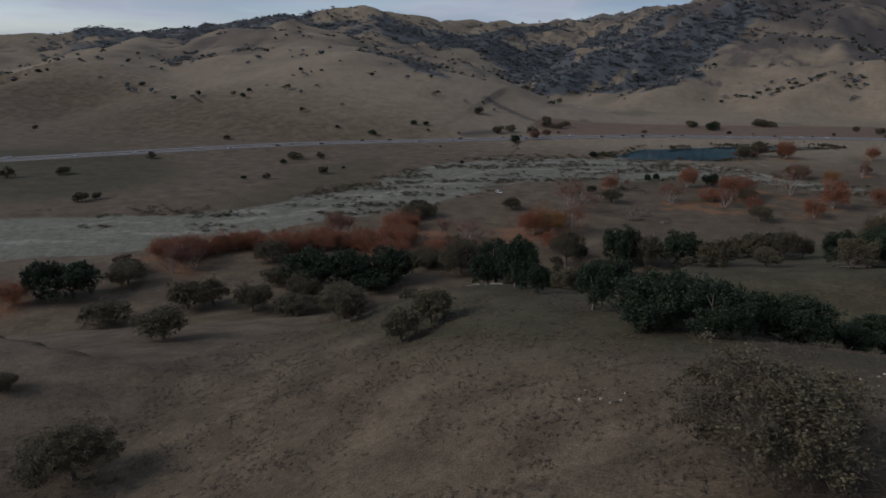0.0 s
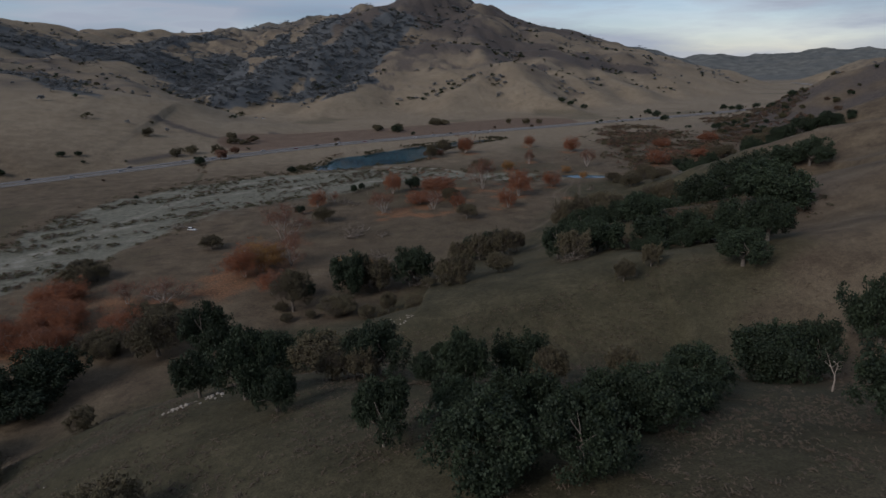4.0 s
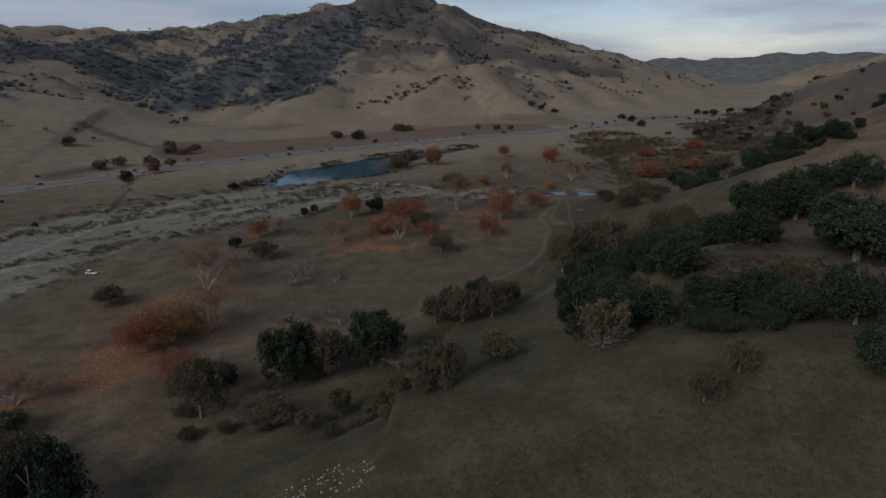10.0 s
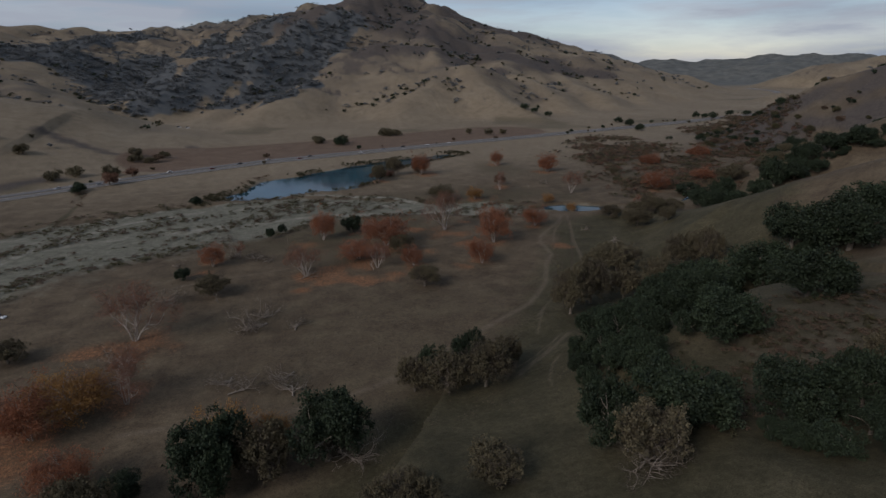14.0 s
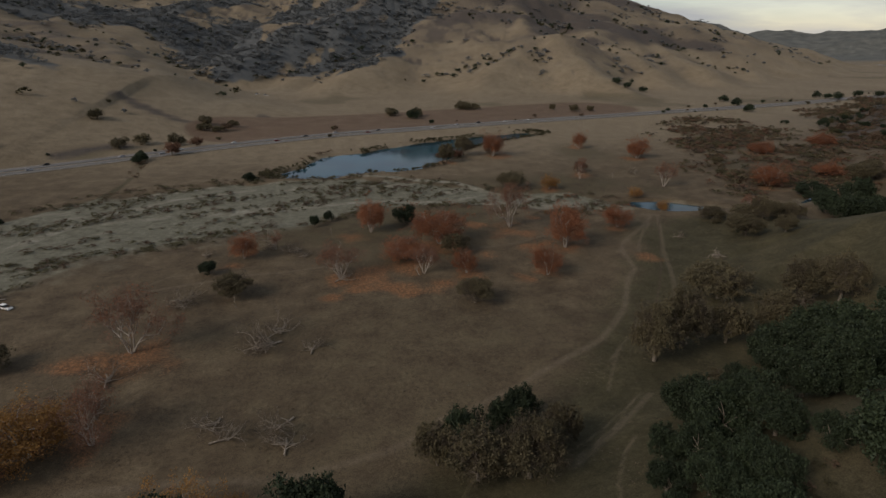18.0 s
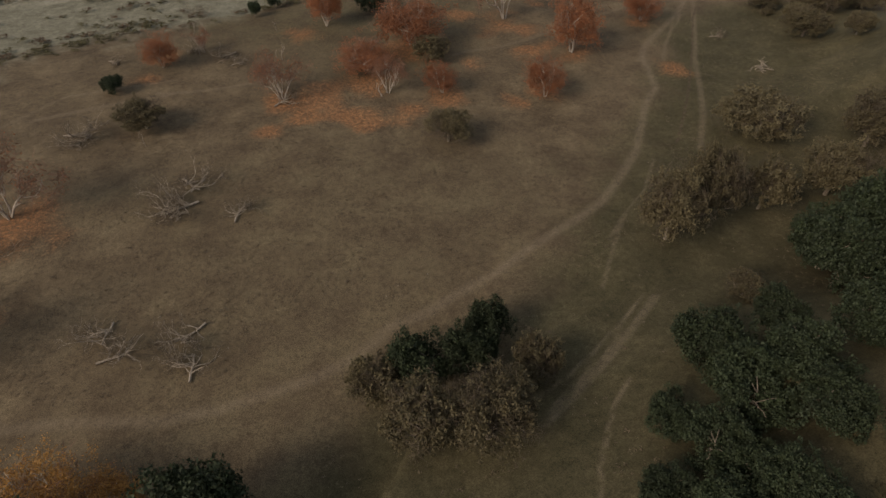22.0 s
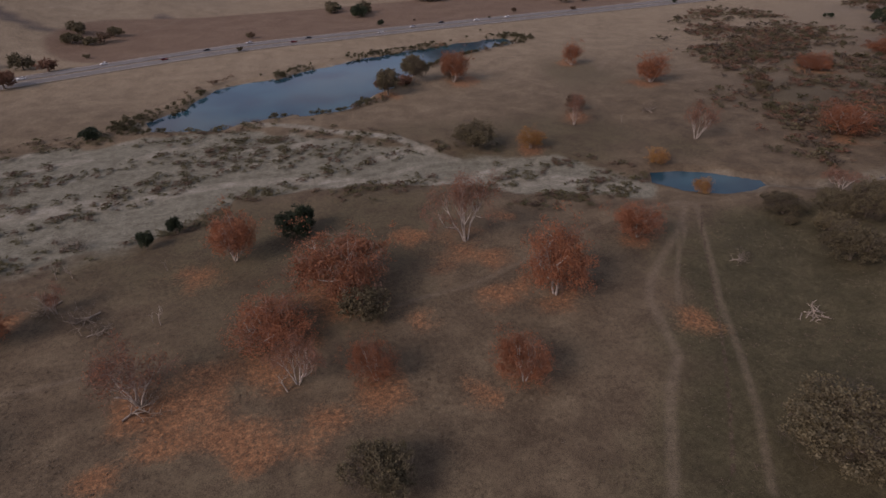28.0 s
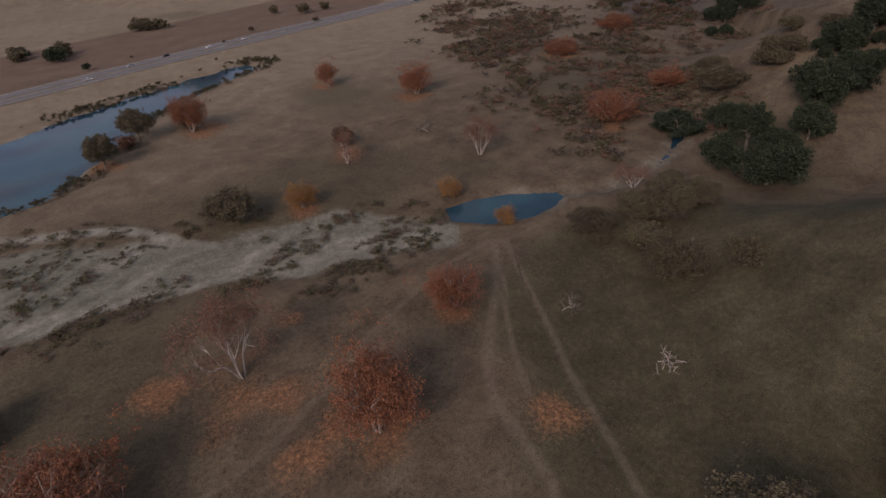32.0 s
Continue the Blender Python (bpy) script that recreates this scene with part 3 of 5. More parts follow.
    # Fades with distance, so that haze is painted as paler grass.
    haze_free = 1 - 0.85 * smooth(340, 820, y - 0.2 * np.abs(x))
    return {"haze_free": haze_free, "bed": bed, "gravel": gravel, "far_haze": far_haze, "track": path, "rut": rut, "litter": litter, "field": field, "green": green, "scrub_and_shade": scrub_and_shade, "woods": woods}


def build_ground():
    xs = np.array(sorted(set(np.round(steps(80, 190, 1.4, 1.0, 1.4) + steps(190, 330, 2.2, 1.0, 2.2) + steps(330, 3700, 2.3, 1.03, 16) + steps(80, -20, 1.4, 1.0, 1.4) + steps(-20, -170, 2.2, 1.0, 2.2) + steps(-170, -3400, 2.3, 1.03, 17), 2))))
    ys = np.array(sorted(set(np.round(steps(60, 272, 2.2, 1.0, 2.2) + steps(272, 440, 1.4, 1.0, 1.4) + steps(440, 540, 2.2, 1.0, 2.2) + steps(540, 3950, 2.3, 1.03, 14) + steps(60, -420, 2.3, 1.04, 20), 2))))
    gx, gy = np.meshgrid(xs, ys)
    h = land(gx, gy)
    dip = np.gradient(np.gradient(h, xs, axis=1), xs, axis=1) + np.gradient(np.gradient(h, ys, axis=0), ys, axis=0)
    co = np.stack([gx, gy, h], -1).reshape(-1, 3)
    nx, ny = len(xs), len(ys)
    i = (np.arange(ny - 1)[:, None] * nx + np.arange(nx - 1)[None]).ravel()
    quads = np.stack([i, i + 1, i + nx + 1, i + nx], -1)
    me = bpy.data.meshes.new("ground")
    me.vertices.add(len(co))
    me.vertices.foreach_set("co", co.ravel())
    me.loops.add(quads.size)
    me.loops.foreach_set("vertex_index", quads.ravel())
    me.polygons.add(len(quads))
    me.polygons.foreach_set("loop_start", np.arange(0, quads.size, 4))
    me.polygons.foreach_set("use_smooth", np.ones(len(quads), bool))
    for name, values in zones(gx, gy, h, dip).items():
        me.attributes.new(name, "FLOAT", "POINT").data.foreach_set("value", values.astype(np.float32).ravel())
    me.update()
    me.validate()
    me.materials.append(GROUND)
    return tagged(new("ground", me), "dry tan grassland of valley floor and rolling hills", "ground", kind="structure")


build_ground()


# ---- plants ----
BARK_GREY = surface("grey_oak_bark", (0.24, 0.205, 0.165), (0.10, 0.084, 0.066), size=0.8, fine=0.12, bump=0.6)
BARK_WHITE = surface("white_sycamore_bark", (0.50, 0.455, 0.40), (0.24, 0.205, 0.17), size=0.9, fine=0.2, bump=0.3, vary=0.15)
DEAD_WOOD = surface("bleached_dead_wood", (0.40, 0.35, 0.29), (0.17, 0.14, 0.11), size=0.7, fine=0.1, bump=0.5)
LEAF_DARK = leaf_surface("dark_live_oak_leaves", (0.046, 0.066, 0.030), (0.019, 0.028, 0.015), through=0.2)
LEAF_OLIVE = leaf_surface("sparse_olive_brown_leaves", (0.168, 0.142, 0.078), (0.074, 0.062, 0.036))
LEAF_RUST = leaf_surface("rust_red_leaves", (0.390, 0.155, 0.072), (0.195, 0.080, 0.042), through=0.4)
LEAF_GOLD = leaf_surface("orange_gold_leaves", (0.440, 0.235, 0.065), (0.230, 0.120, 0.040), through=0.4)
LEAF_SHRUB = leaf_surface("dull_olive_shrub_leaves", (0.120, 0.108, 0.050), (0.056, 0.050, 0.025))
LEAF_BROWN = leaf_surface("brown_dry_shrub_leaves", (0.175, 0.116, 0.074), (0.088, 0.060, 0.040))
TWIG = surface("fine_grey_brown_twigs", (0.105, 0.083, 0.060), (0.052, 0.041, 0.030), bump=0, vary=0.35)
TWIG_RED = surface("reddish_fine_twigs", (0.215, 0.120, 0.082), (0.110, 0.062, 0.045), bump=0, vary=0.35)
# Leaves of the far woods, lightened: haze put into the leaf colour.
LEAF_HAZED = leaf_surface("hazed_grey_green_leaves", (0.194, 0.200, 0.194), (0.136, 0.143, 0.143), through=0.5)


def mesh_of(name, verts, faces, material, flat=True):
    me = bpy.data.meshes.new(name)
    me.from_pydata(verts, [], faces)
    me.materials.append(material)
    if not flat:
        me.polygons.foreach_set("use_smooth", np.ones(len(me.polygons), bool))
    me.update()
    return me


def part_mesh(name, me, parent, label=""):
    ob = new(name, me)
    ob.parent = parent
    return tagged(ob, label) if label else ob


class Wood:
    """Limbs as tapered tubes, joined in one mesh."""

    def __init__(self, rng):
        self.v, self.f, self.rng, self.tips = [], [], rng, []

    def limb(self, path, r0, r1, sides=5):
        start = len(self.v)
        if start:
            near = min(range(max(0, start - 500), start), key=lambda k: (self.v[k] - path[0]).length_squared)
            self.f.append((near, start, start + 1))
        for n, p in enumerate(path):
            s = n / (len(path) - 1)
            r = r0 + (r1 - r0) * s
            d = (path[min(n + 1, len(path) - 1)] - path[max(n - 1, 0)]).normalized()
            a = d.cross(Vector((0.31, 0.87, 0.38))).normalized()
            b = d.cross(a)
            for k in range(sides):
                t = 2 * math.pi * k / sides
                self.v.append(p + (a * math.cos(t) + b * math.sin(t)) * r)
        for n in range(len(path) - 1):
            for k in range(sides):
                i, j = start + n * sides + k, start + n * sides + (k + 1) % sides
                self.f.append((i, j, j + sides, i + sides))
        self.f.append(tuple(start + (len(path) - 1) * sides + k for k in range(sides)))

    def grow(self, p, d, length, r, depth, bend=0.35, spread=0.8, lift=0.1, count=3, sides=5):
        rng, path, q, w = self.rng, [Vector(p)], Vector(p), Vector(d).normalized()
        n = 4 if depth > 1 else 3
        for _ in range(n):
            w = (w + Vector((rng.uniform(-1, 1), rng.uniform(-1, 1), rng.uniform(-0.7, 0.9) + lift)) * bend).normalized()
            q = q + w * (length / n)
            path.append(q.copy())
        self.limb(path, r, r * (0.55 if depth else 0.25), max(3, sides))
        if depth == 0:
            self.tips.append((q.copy(), w.copy()))
            return
        for k in range(count + (rng.random() < 0.4)):
            s = rng.uniform(0.35, 1.0) if k else 1.0
            at = path[min(n, max(1, int(round(s * n))))]
            side = Vector((rng.uniform(-1, 1), rng.uniform(-1, 1), rng.uniform(-0.35, 0.75)))
            self.grow(at, w * (1 - spread) + side.normalized() * spread, length * rng.uniform(0.55, 0.8), r * rng.uniform(0.42, 0.6), depth - 1, bend, spread, lift, count, sides - 1)


def leaf_cloud(rng, centres, per, spread, size, long=1.0):
    """Leaves as small triangles, scattered round the centres."""
    v, f = [], []
    for c in centres:
        for _ in range(per):
            g = Vector((rng.gauss(0, 1), rng.gauss(0, 1), rng.gauss(0, 0.8))) * spread * 0.55
            p = c + g
            a = Vector((rng.uniform(-1, 1), rng.uniform(-1, 1), rng.uniform(-0.6, 0.9))).normalized()
            b = a.cross(Vector((rng.uniform(-1, 1), rng.uniform(-1, 1), rng.uniform(-1, 1)))).normalized()
            s = size * rng.uniform(0.6, 1.4)
            i = len(v)
            v += [p - a * s * long * 0.5 - b * s * 0.45 / long, p - a * s * long * 0.4 + b * s * 0.45 / long, p + a * s * long * 0.55]
            f.append((i, i + 1, i + 2))
    return v, f


def crown_points(rng, count, width, height, base, lumps, clump=1.0):
    """Points through a lumpy crown, most of them near its outside."""
    heads = []
    for _ in range(lumps):
        a, r = rng.uniform(0, 2 * math.pi), width * 0.5 * math.sqrt(rng.uniform(0.02, 0.55))
        heads.append((Vector((r * math.cos(a), r * math.sin(a), base + height * rng.uniform(0.30, 0.66) * (1.12 - 0.9 * (r / width)))), clump * width * rng.uniform(0.17, 0.27)))
    out = []
    while len(out) < count:
        c, r = heads[rng.randrange(lumps)]
        d = Vector((rng.gauss(0, 1), rng.gauss(0, 1), rng.gauss(0, 1))).normalized()
        p = c + Vector((d.x, d.y, d.z * 0.85)) * r * rng.uniform(0.35, 1.0) ** 0.4
        if p.z > base * 0.5 and p.z > 0.03 * height:
            out.append(p)
    return out


def fitted(width, height, wood, *leaves):
    """Scales limbs and leaves to a width and a height over the ground, judged by the bulk of each."""
    out = []
    for n, some in enumerate((wood, *leaves)):
        share = 0.985 if n == 0 else 0.87
        wide = 2 * sorted(math.hypot(p.x, p.y) for p in some)[int(share * (len(some) - 1))]
        tall = sorted(p.z for p in some)[int(0.985 * (len(some) - 1))]
        k = (0.86 if n == 0 and leaves else 1.0)
        out.append([Vector((p.x * k * width / wide, p.y * k * width / wide, p.z * k * height / tall if p.z > 0 else p.z)) for p in some])
    return out


def tree(name, label, category, parts, group=""):
    root = new(name)
    root.empty_display_size = 0.5
    for part_name, me, part_label in parts:
        part_mesh(part_name, me, root, part_label)
    return tagged(root, label, category, group)


def live_oak(seed):
    """Evergreen oak, 10 m across and 8 m high."""
    rng = random.Random(seed)
    wood = Wood(rng)
    wood.limb([Vector((0, 0, -0.6)), Vector((0.1, 0, 0.6)), Vector((0.15, 0.1, 1.6))], 0.45, 0.34, 7)
    for k in range(5):
        a = k * 1.257 + rng.uniform(-0.3, 0.3)
        wood.grow((0.15, 0.1, 1.3 + 0.1 * k), (math.cos(a), math.sin(a), 0.75), 3.2, 0.2, 1, 0.3, 0.7, 0.15, 3, 5)
    pts = crown_points(rng, 620, 10.4, 8.6, 0.1, 30, 0.78)
    v, f = leaf_cloud(rng, pts, 30, 0.5, 0.26)
    wood.v, v = fitted(10.6, 7.8, wood.v, v)
    return tree("live_oak", "dense dark green evergreen oak on dry grass", "tree", (("trunk", mesh_of("live_oak_trunk", wood.v, wood.f, BARK_GREY, False), ""), ("crown", mesh_of("live_oak_crown", v, f, LEAF_DARK), "dense dark green leaves")))


def valley_oak(seed, near=1):
    """Half-bare oak, 10 m across and 7.5 m high, crooked limbs in a haze of twigs."""
    rng = random.Random(seed)
    wood = Wood(rng)
    wood.limb([Vector((0, 0, -0.6)), Vector((0.1, 0, 0.8)), Vector((-0.1, 0.1, 1.9))], 0.42, 0.33, 7)
    for k in range(5):
        a = k * 1.257 + rng.uniform(-0.35, 0.35)
        wood.grow((-0.05, 0.1, 1.5 + 0.1 * k), (math.cos(a), math.sin(a), 0.8), 3.0, 0.2, 2, 0.42, 0.72, 0.12, 3, 5)
    tips = [p for p, _ in wood.tips]
    pts = tips + crown_points(rng, 190, 10.0, 7.6, 1.0, 15)
    v, f = leaf_cloud(rng, pts, int(7 * near), 0.8, 0.28 / near ** 0.5, 4.6)
    pts = crown_points(rng, 460, 10.4, 7.8, 0.6, 38, 0.62) + tips
    v2, f2 = leaf_cloud(rng, pts, int(14 * near), 0.42, 0.34 / near ** 0.6)
    wood.v, v, v2 = fitted(10.6, 7.8, wood.v, v, v2)
    return tree("valley_oak", "half-bare grey-brown oak with a haze of twigs", "tree", (("trunk", mesh_of("valley_oak_trunk", wood.v, wood.f, BARK_GREY, False), ""), ("twigwork", mesh_of("valley_oak_twigs", v, f, TWIG), ""), ("crown", mesh_of("valley_oak_crown", v2, f2, LEAF_OLIVE), "sparse olive-brown leaves")))


def sycamore(seed, leaves_of, label):
    """Autumn sycamore, 9 m across and 9 m high: pale limbs under rust-coloured leaves."""
    rng = random.Random(seed)
    wood = Wood(rng)
    for k in range(3):
        a = k * 2.1 + rng.uniform(-0.4, 0.4)
        wood.grow((0.2 * math.cos(a), 0.2 * math.sin(a), -0.4), (math.cos(a) * 0.5, math.sin(a) * 0.5, 1.0), 4.6, 0.25, 2, 0.24, 0.58, 0.22, 4, 5)
    pts = crown_points(rng, 340, 9.2, 9.0, 0.1, 22) + [p for p, _ in wood.tips]
    v, f = leaf_cloud(rng, pts, 34, 0.7, 0.17)
    v2, f2 = leaf_cloud(rng, crown_points(rng, 160, 9.0, 9.0, 0.8, 14), 7, 0.8, 0.24, 4.6)
    wood.v, v, v2 = fitted(9.6, 7.8, wood.v, v, v2)
    return tree("sycamore", label, "tree", (("trunk", mesh_of("sycamore_trunk", wood.v, wood.f, BARK_WHITE, False), "pale mottled trunk and limbs"), ("twigwork", mesh_of("sycamore_twigs", v2, f2, TWIG_RED), ""), ("crown", mesh_of("sycamore_crown", v, f, leaves_of), "dry autumn leaves")))


def bare_sycamore(seed):
    """Leafless white tree, 9 m across and 10 m high."""
    rng = random.Random(seed)
    wood = Wood(rng)
    for k in range(3 + seed % 2):
        a = k * 1.9 + rng.uniform(-0.4, 0.4)
        out = rng.uniform(0.35, 0.85)
        wood.grow((0.25 * math.cos(a), 0.25 * math.sin(a), -0.4), (math.cos(a) * out, math.sin(a) * out, 1.0), 4.4, 0.24, 3, 0.28, 0.52, 0.26, 3, 5)
    pts = [p for p, _ in wood.tips]
    v, f = leaf_cloud(rng, pts, 16, 0.9, 0.26, 5.0)
    v2, f2 = leaf_cloud(rng, pts, 11, 1.0, 0.17)
    wood.v, v, v2 = fitted(9.4, 10.6, wood.v, v, v2)
    return tree("bare_sycamore", "nearly leafless sycamore with white crooked limbs", "tree", (("trunk", mesh_of("bare_sycamore_trunk", wood.v, wood.f, BARK_WHITE, False), "white crooked trunk and limbs"), ("twigwork", mesh_of("bare_sycamore_twigs", v, f, TWIG_RED), ""), ("crown", mesh_of("bare_sycamore_crown", v2, f2, LEAF_RUST), "a few rust-red leaves")))


def small_tree(seed, material, label="small oak standing on a dry hillside"):
    """A tree far off: 10 m across, few leaves."""
    rng = random.Random(seed)
    wood = Wood(rng)
    wood.limb([Vector((0, 0, -1.0)), Vector((0.1, 0, 1.5)), Vector((0.2, 0.1, 3.2))], 0.4, 0.25, 5)
    v, f = leaf_cloud(rng, crown_points(rng, 150, 9.6, 7.8, 0.6, 12), 14, 0.8, 0.6)
    return tree("hillside_oak", label, "tree", (("trunk", mesh_of("hillside_oak_trunk", wood.v, wood.f, BARK_GREY), ""), ("crown", mesh_of("hillside_oak_crown", v, f, material), "")), "oaks on the far hills")


def stand(protos, places, natural, lean=4, group="", tall=7.8):
    """Sets the prototypes and their copies out over the places (x, y, width, height if known)."""
    rng, used = random.Random(len(places)), {}
    heights = land([p[0] for p in places], [p[1] for p in places])
    for (x, y, w, *high), z in zip(places, heights):
        n = rng.randrange(len(protos))
        s = w / natural
        up = high[0] / tall if high else s * min(1.0, 14.0 / w) * rng.uniform(0.85, 1.12)
        m = pose(x, y, float(z) - 0.05, rng.uniform(-lean, lean), rng.uniform(-lean, lean), rng.uniform(0, 360)) @ Matrix.Diagonal((s * rng.uniform(0.92, 1.08), s * rng.uniform(0.92, 1.08), up, 1))
        if group:
            tagged(protos[n], group=group)
        if n in used:
            copy_thing(protos[n], m)
        else:
            used[n] = m
    for n, proto in enumerate(protos):
        if n in used:
            proto.matrix_basis = used[n]
        else:
            for o in (*proto.children_recursive, proto):
                bpy.data.objects.remove(o)


LIVE_OAKS = []
LIVE_OAKS += [(-18, 121, 6.4, 6.4), (78, 121, 9.2, 10.6), (71, 123, 9.2, 9.8), (13, 125, 8.1, 9.3), (101, 128, 13.5, 15.5), (-24, 131, 10.2, 11.8), (7, 131, 6, 4.9), (24, 132, 10, 10.3), (-1, 140, 11.6, 9.2), (-35, 147, 7.9, 9.1), (-213, 150, 14.4, 14.1)]
LIVE_OAKS += [(-202, 154, 18.2, 12.6), (16, 166, 4.3, 4.7), (104, 173, 13.7, 7.1), (118, 181, 12.4, 12.4), (-14, 192, 11.1, 11.1), (-121, 192, 20.8, 14.6), (119, 194, 14.3, 12.1), (-93, 197, 17), (-26, 198, 16.1, 8.1), (-106, 200, 19.9, 13.9), (119, 208, 12.4, 6.2), (-91, 211, 18, 13.8), (119, 220, 11.5, 11.5), (-49, 221, 16.5, 16.5), (108, 223, 15.8, 7.9), (157, 226, 24.4, 13.2), (90, 232, 17.5, 9.6), (75, 233, 11.8, 11.8), (165, 240, 14.6, 7.3), (95, 251, 10.3, 8.6)]
LIVE_OAKS += [(123, 257, 16.8, 10), (152, 262, 18, 9.4), (-1, 270, 17.5, 15.5), (-20, 272, 8.9, 4.4), (24.5, 272, 19, 16), (137, 286, 10.6, 12.1), (59, 299, 11.1, 11.1), (68, 299, 9.4, 10.8), (218, 304, 26.5, 13.2), (74, 305, 8.2, 9.5), (142, 305, 14, 14), (250, 306, 20, 10), (161, 312, 17.6, 18), (237, 316, 19.4, 14.1), (196, 319, 24.2, 15.6), (173, 321, 21.6, 15.4)]
LIVE_OAKS += [(218, 328, 23.1, 11.8), (-25, 418, 7.4, 4.9), (284, 443, 20.9, 11.4), (322, 451, 14.7, 12.8), (308, 454, 12.9, 9.3), (354, 456, 20), (374, 457, 14), (410, 457, 18, 12), (340, 458, 18, 18), (364, 461, 14), (285, 461, 13.9, 11.4), (306, 465, 14.5, 16.7), (352, 470, 14), (398, 471, 18, 12), (379, 472, 18, 12), (59, 474, 11.9, 7), (13, 475, 5.1, 5.7), (20, 484, 4.7, 5.5), (321, 485, 14)]
LIVE_OAKS += [(304, 494, 20), (463, 579, 9.1, 7.2), (459, 587, 9), (504, 590, 15), (496, 602, 15.8, 13.3), (517, 610, 14.1, 10.8), (497, 613, 14)]

VALLEY_OAKS = []
VALLEY_OAKS += [(12, 45, 15.1, 7.6), (-74, 51, 12, 8), (-102, 62, 2.5, 2.9), (-104, 63, 4), (-38, 92, 7, 6.3), (-35, 100, 8.4, 6.8), (-113, 109, 12.3, 8.2), (25, 119, 5.4, 6.2), (-63, 119, 7.3, 7.3), (41, 125, 5.2, 6), (-4, 136, 5.3, 5.8), (-9, 138, 5.8, 5.4), (-168, 138, 16.2, 8.1), (-83, 152, 16.3, 8.3), (-152, 159, 11.6, 10.4), (-126, 163, 13.4, 9.7), (-144, 164, 12.8, 10.3), (-110, 164, 14.2, 7.1), (-13, 167, 11.9, 9), (-193, 172, 16, 9)]
VALLEY_OAKS += [(-97, 175, 14), (-114, 177, 13), (-72, 181, 7.5, 6.1), (-203, 182, 10), (76, 187, 6.4, 6.4), (-134, 191, 12), (87, 191, 5.9, 6.8), (-41, 213, 6.3, 6.3), (-153, 216, 16), (77, 224, 11, 10), (36, 224, 8.4, 9.6), (133, 225, 9, 10.3), (31, 228, 8, 9.2), (-66, 228, 17.3, 14.5), (-83, 231, 9), (-90, 234, 8), (52, 234, 10.3, 6.7), (-85, 235, 9)]
VALLEY_OAKS += [(-82, 237, 10), (36, 237, 9.1, 4.6), (-72, 238, 9), (-86, 239, 10), (23, 242, 10.3, 5.7), (-64, 244, 12, 9), (12, 245, 6.5, 7.4), (-7, 246, 13.7, 6.9), (-24, 255, 16.2, 15.6), (-75, 258, 10), (-81, 261, 10), (-76, 262, 9), (-72, 264, 8), (-77, 266, 8), (11, 270, 11.7, 13.4), (111, 278, 6.8, 5.1), (69, 283, 12.8, 12.4), (59, 285, 11.8, 11.6), (80, 294, 7.9, 9.1), (52, 296, 9.1, 10.5)]
VALLEY_OAKS += [(124, 306, 7.6, 4.6), (-117, 309, 10), (-123, 313, 11), (-117, 314, 11), (-113, 317, 11), (-120, 320, 12), (119, 328, 14.6, 16.8), (132, 336, 15.5, 17.8), (147, 337, 11.8, 12.8), (167, 340, 15.4, 14.4), (196, 350, 13.6, 15.6), (-69, 351, 12), (189, 357, 16, 14.9), (164, 368, 24, 12.3), (76, 377, 12.8, 8.6), (-10, 395, 13.9, 9), (224, 414, 9.1, 7.2), (214, 426, 16.1, 9.5), (77, 427, 12, 9)]
VALLEY_OAKS += [(220, 440, 11.3, 6.7), (236, 446, 14.7, 11.3), (252, 447, 13.3, 7.4), (233, 454, 15, 6.5), (217, 458, 14, 6.2), (396, 487, 10), (375, 491, 11), (367, 492, 11), (372, 496, 11), (375, 500, 11), (368, 500, 10), (394, 504, 11), (351, 506, 21.5, 11.2), (366, 521, 10), (371, 526, 8), (367, 527, 9), (362, 528, 8), (368, 530, 9), (130, 539, 19.7, 9.8), (300, 588, 8)]
VALLEY_OAKS += [(101, 620, 12.1, 13.6), (118, 644, 14.6, 14.6)]

SYCAMORES = []
SYCAMORES += [(-217, 141, 13), (-193, 203, 10), (-207, 203, 9), (-201, 206, 9), (-199, 207, 12), (-206, 207, 9), (-193, 208, 12), (-210, 209, 9), (-188, 211, 11), (-205, 211, 10), (-196, 214, 13), (-185, 218, 10), (-179, 224, 9), (-183, 224, 10), (-188, 225, 8), (-149, 226, 12), (-157, 227, 12), (-177, 227, 9), (-182, 228, 10), (-171, 230, 10)]
SYCAMORES += [(-175, 230, 10), (-153, 231, 12), (-179, 232, 8), (-175, 234, 9), (-149, 236, 12), (-157, 236, 11), (-103, 238, 11), (-140, 239, 12), (-110, 240, 9), (-106, 241, 11), (-142, 244, 11), (-147, 244, 10), (-127, 245, 9), (-102, 245, 10), (-108, 246, 11), (-136, 246, 10), (-118, 246, 14), (-132, 247, 8), (-129, 248, 8), (-145, 249, 11)]
SYCAMORES += [(-125, 249, 7), (-130, 252, 7), (-84, 252, 13), (-104, 259, 11), (-114, 259, 11), (-105, 262, 12), (-111, 265, 12), (-115, 268, 12), (-109, 271, 11), (-33, 277, 11.9, 11), (-116, 287, 12), (-123, 290, 12), (-117, 291, 11), (-113, 293, 9), (-118, 295, 9), (-47, 303, 15.9, 15.9), (110, 399, 11, 12.7), (78, 405, 9.2, 10.6), (55, 424, 17.3, 8.6), (128, 429, 16.7, 19.2)]
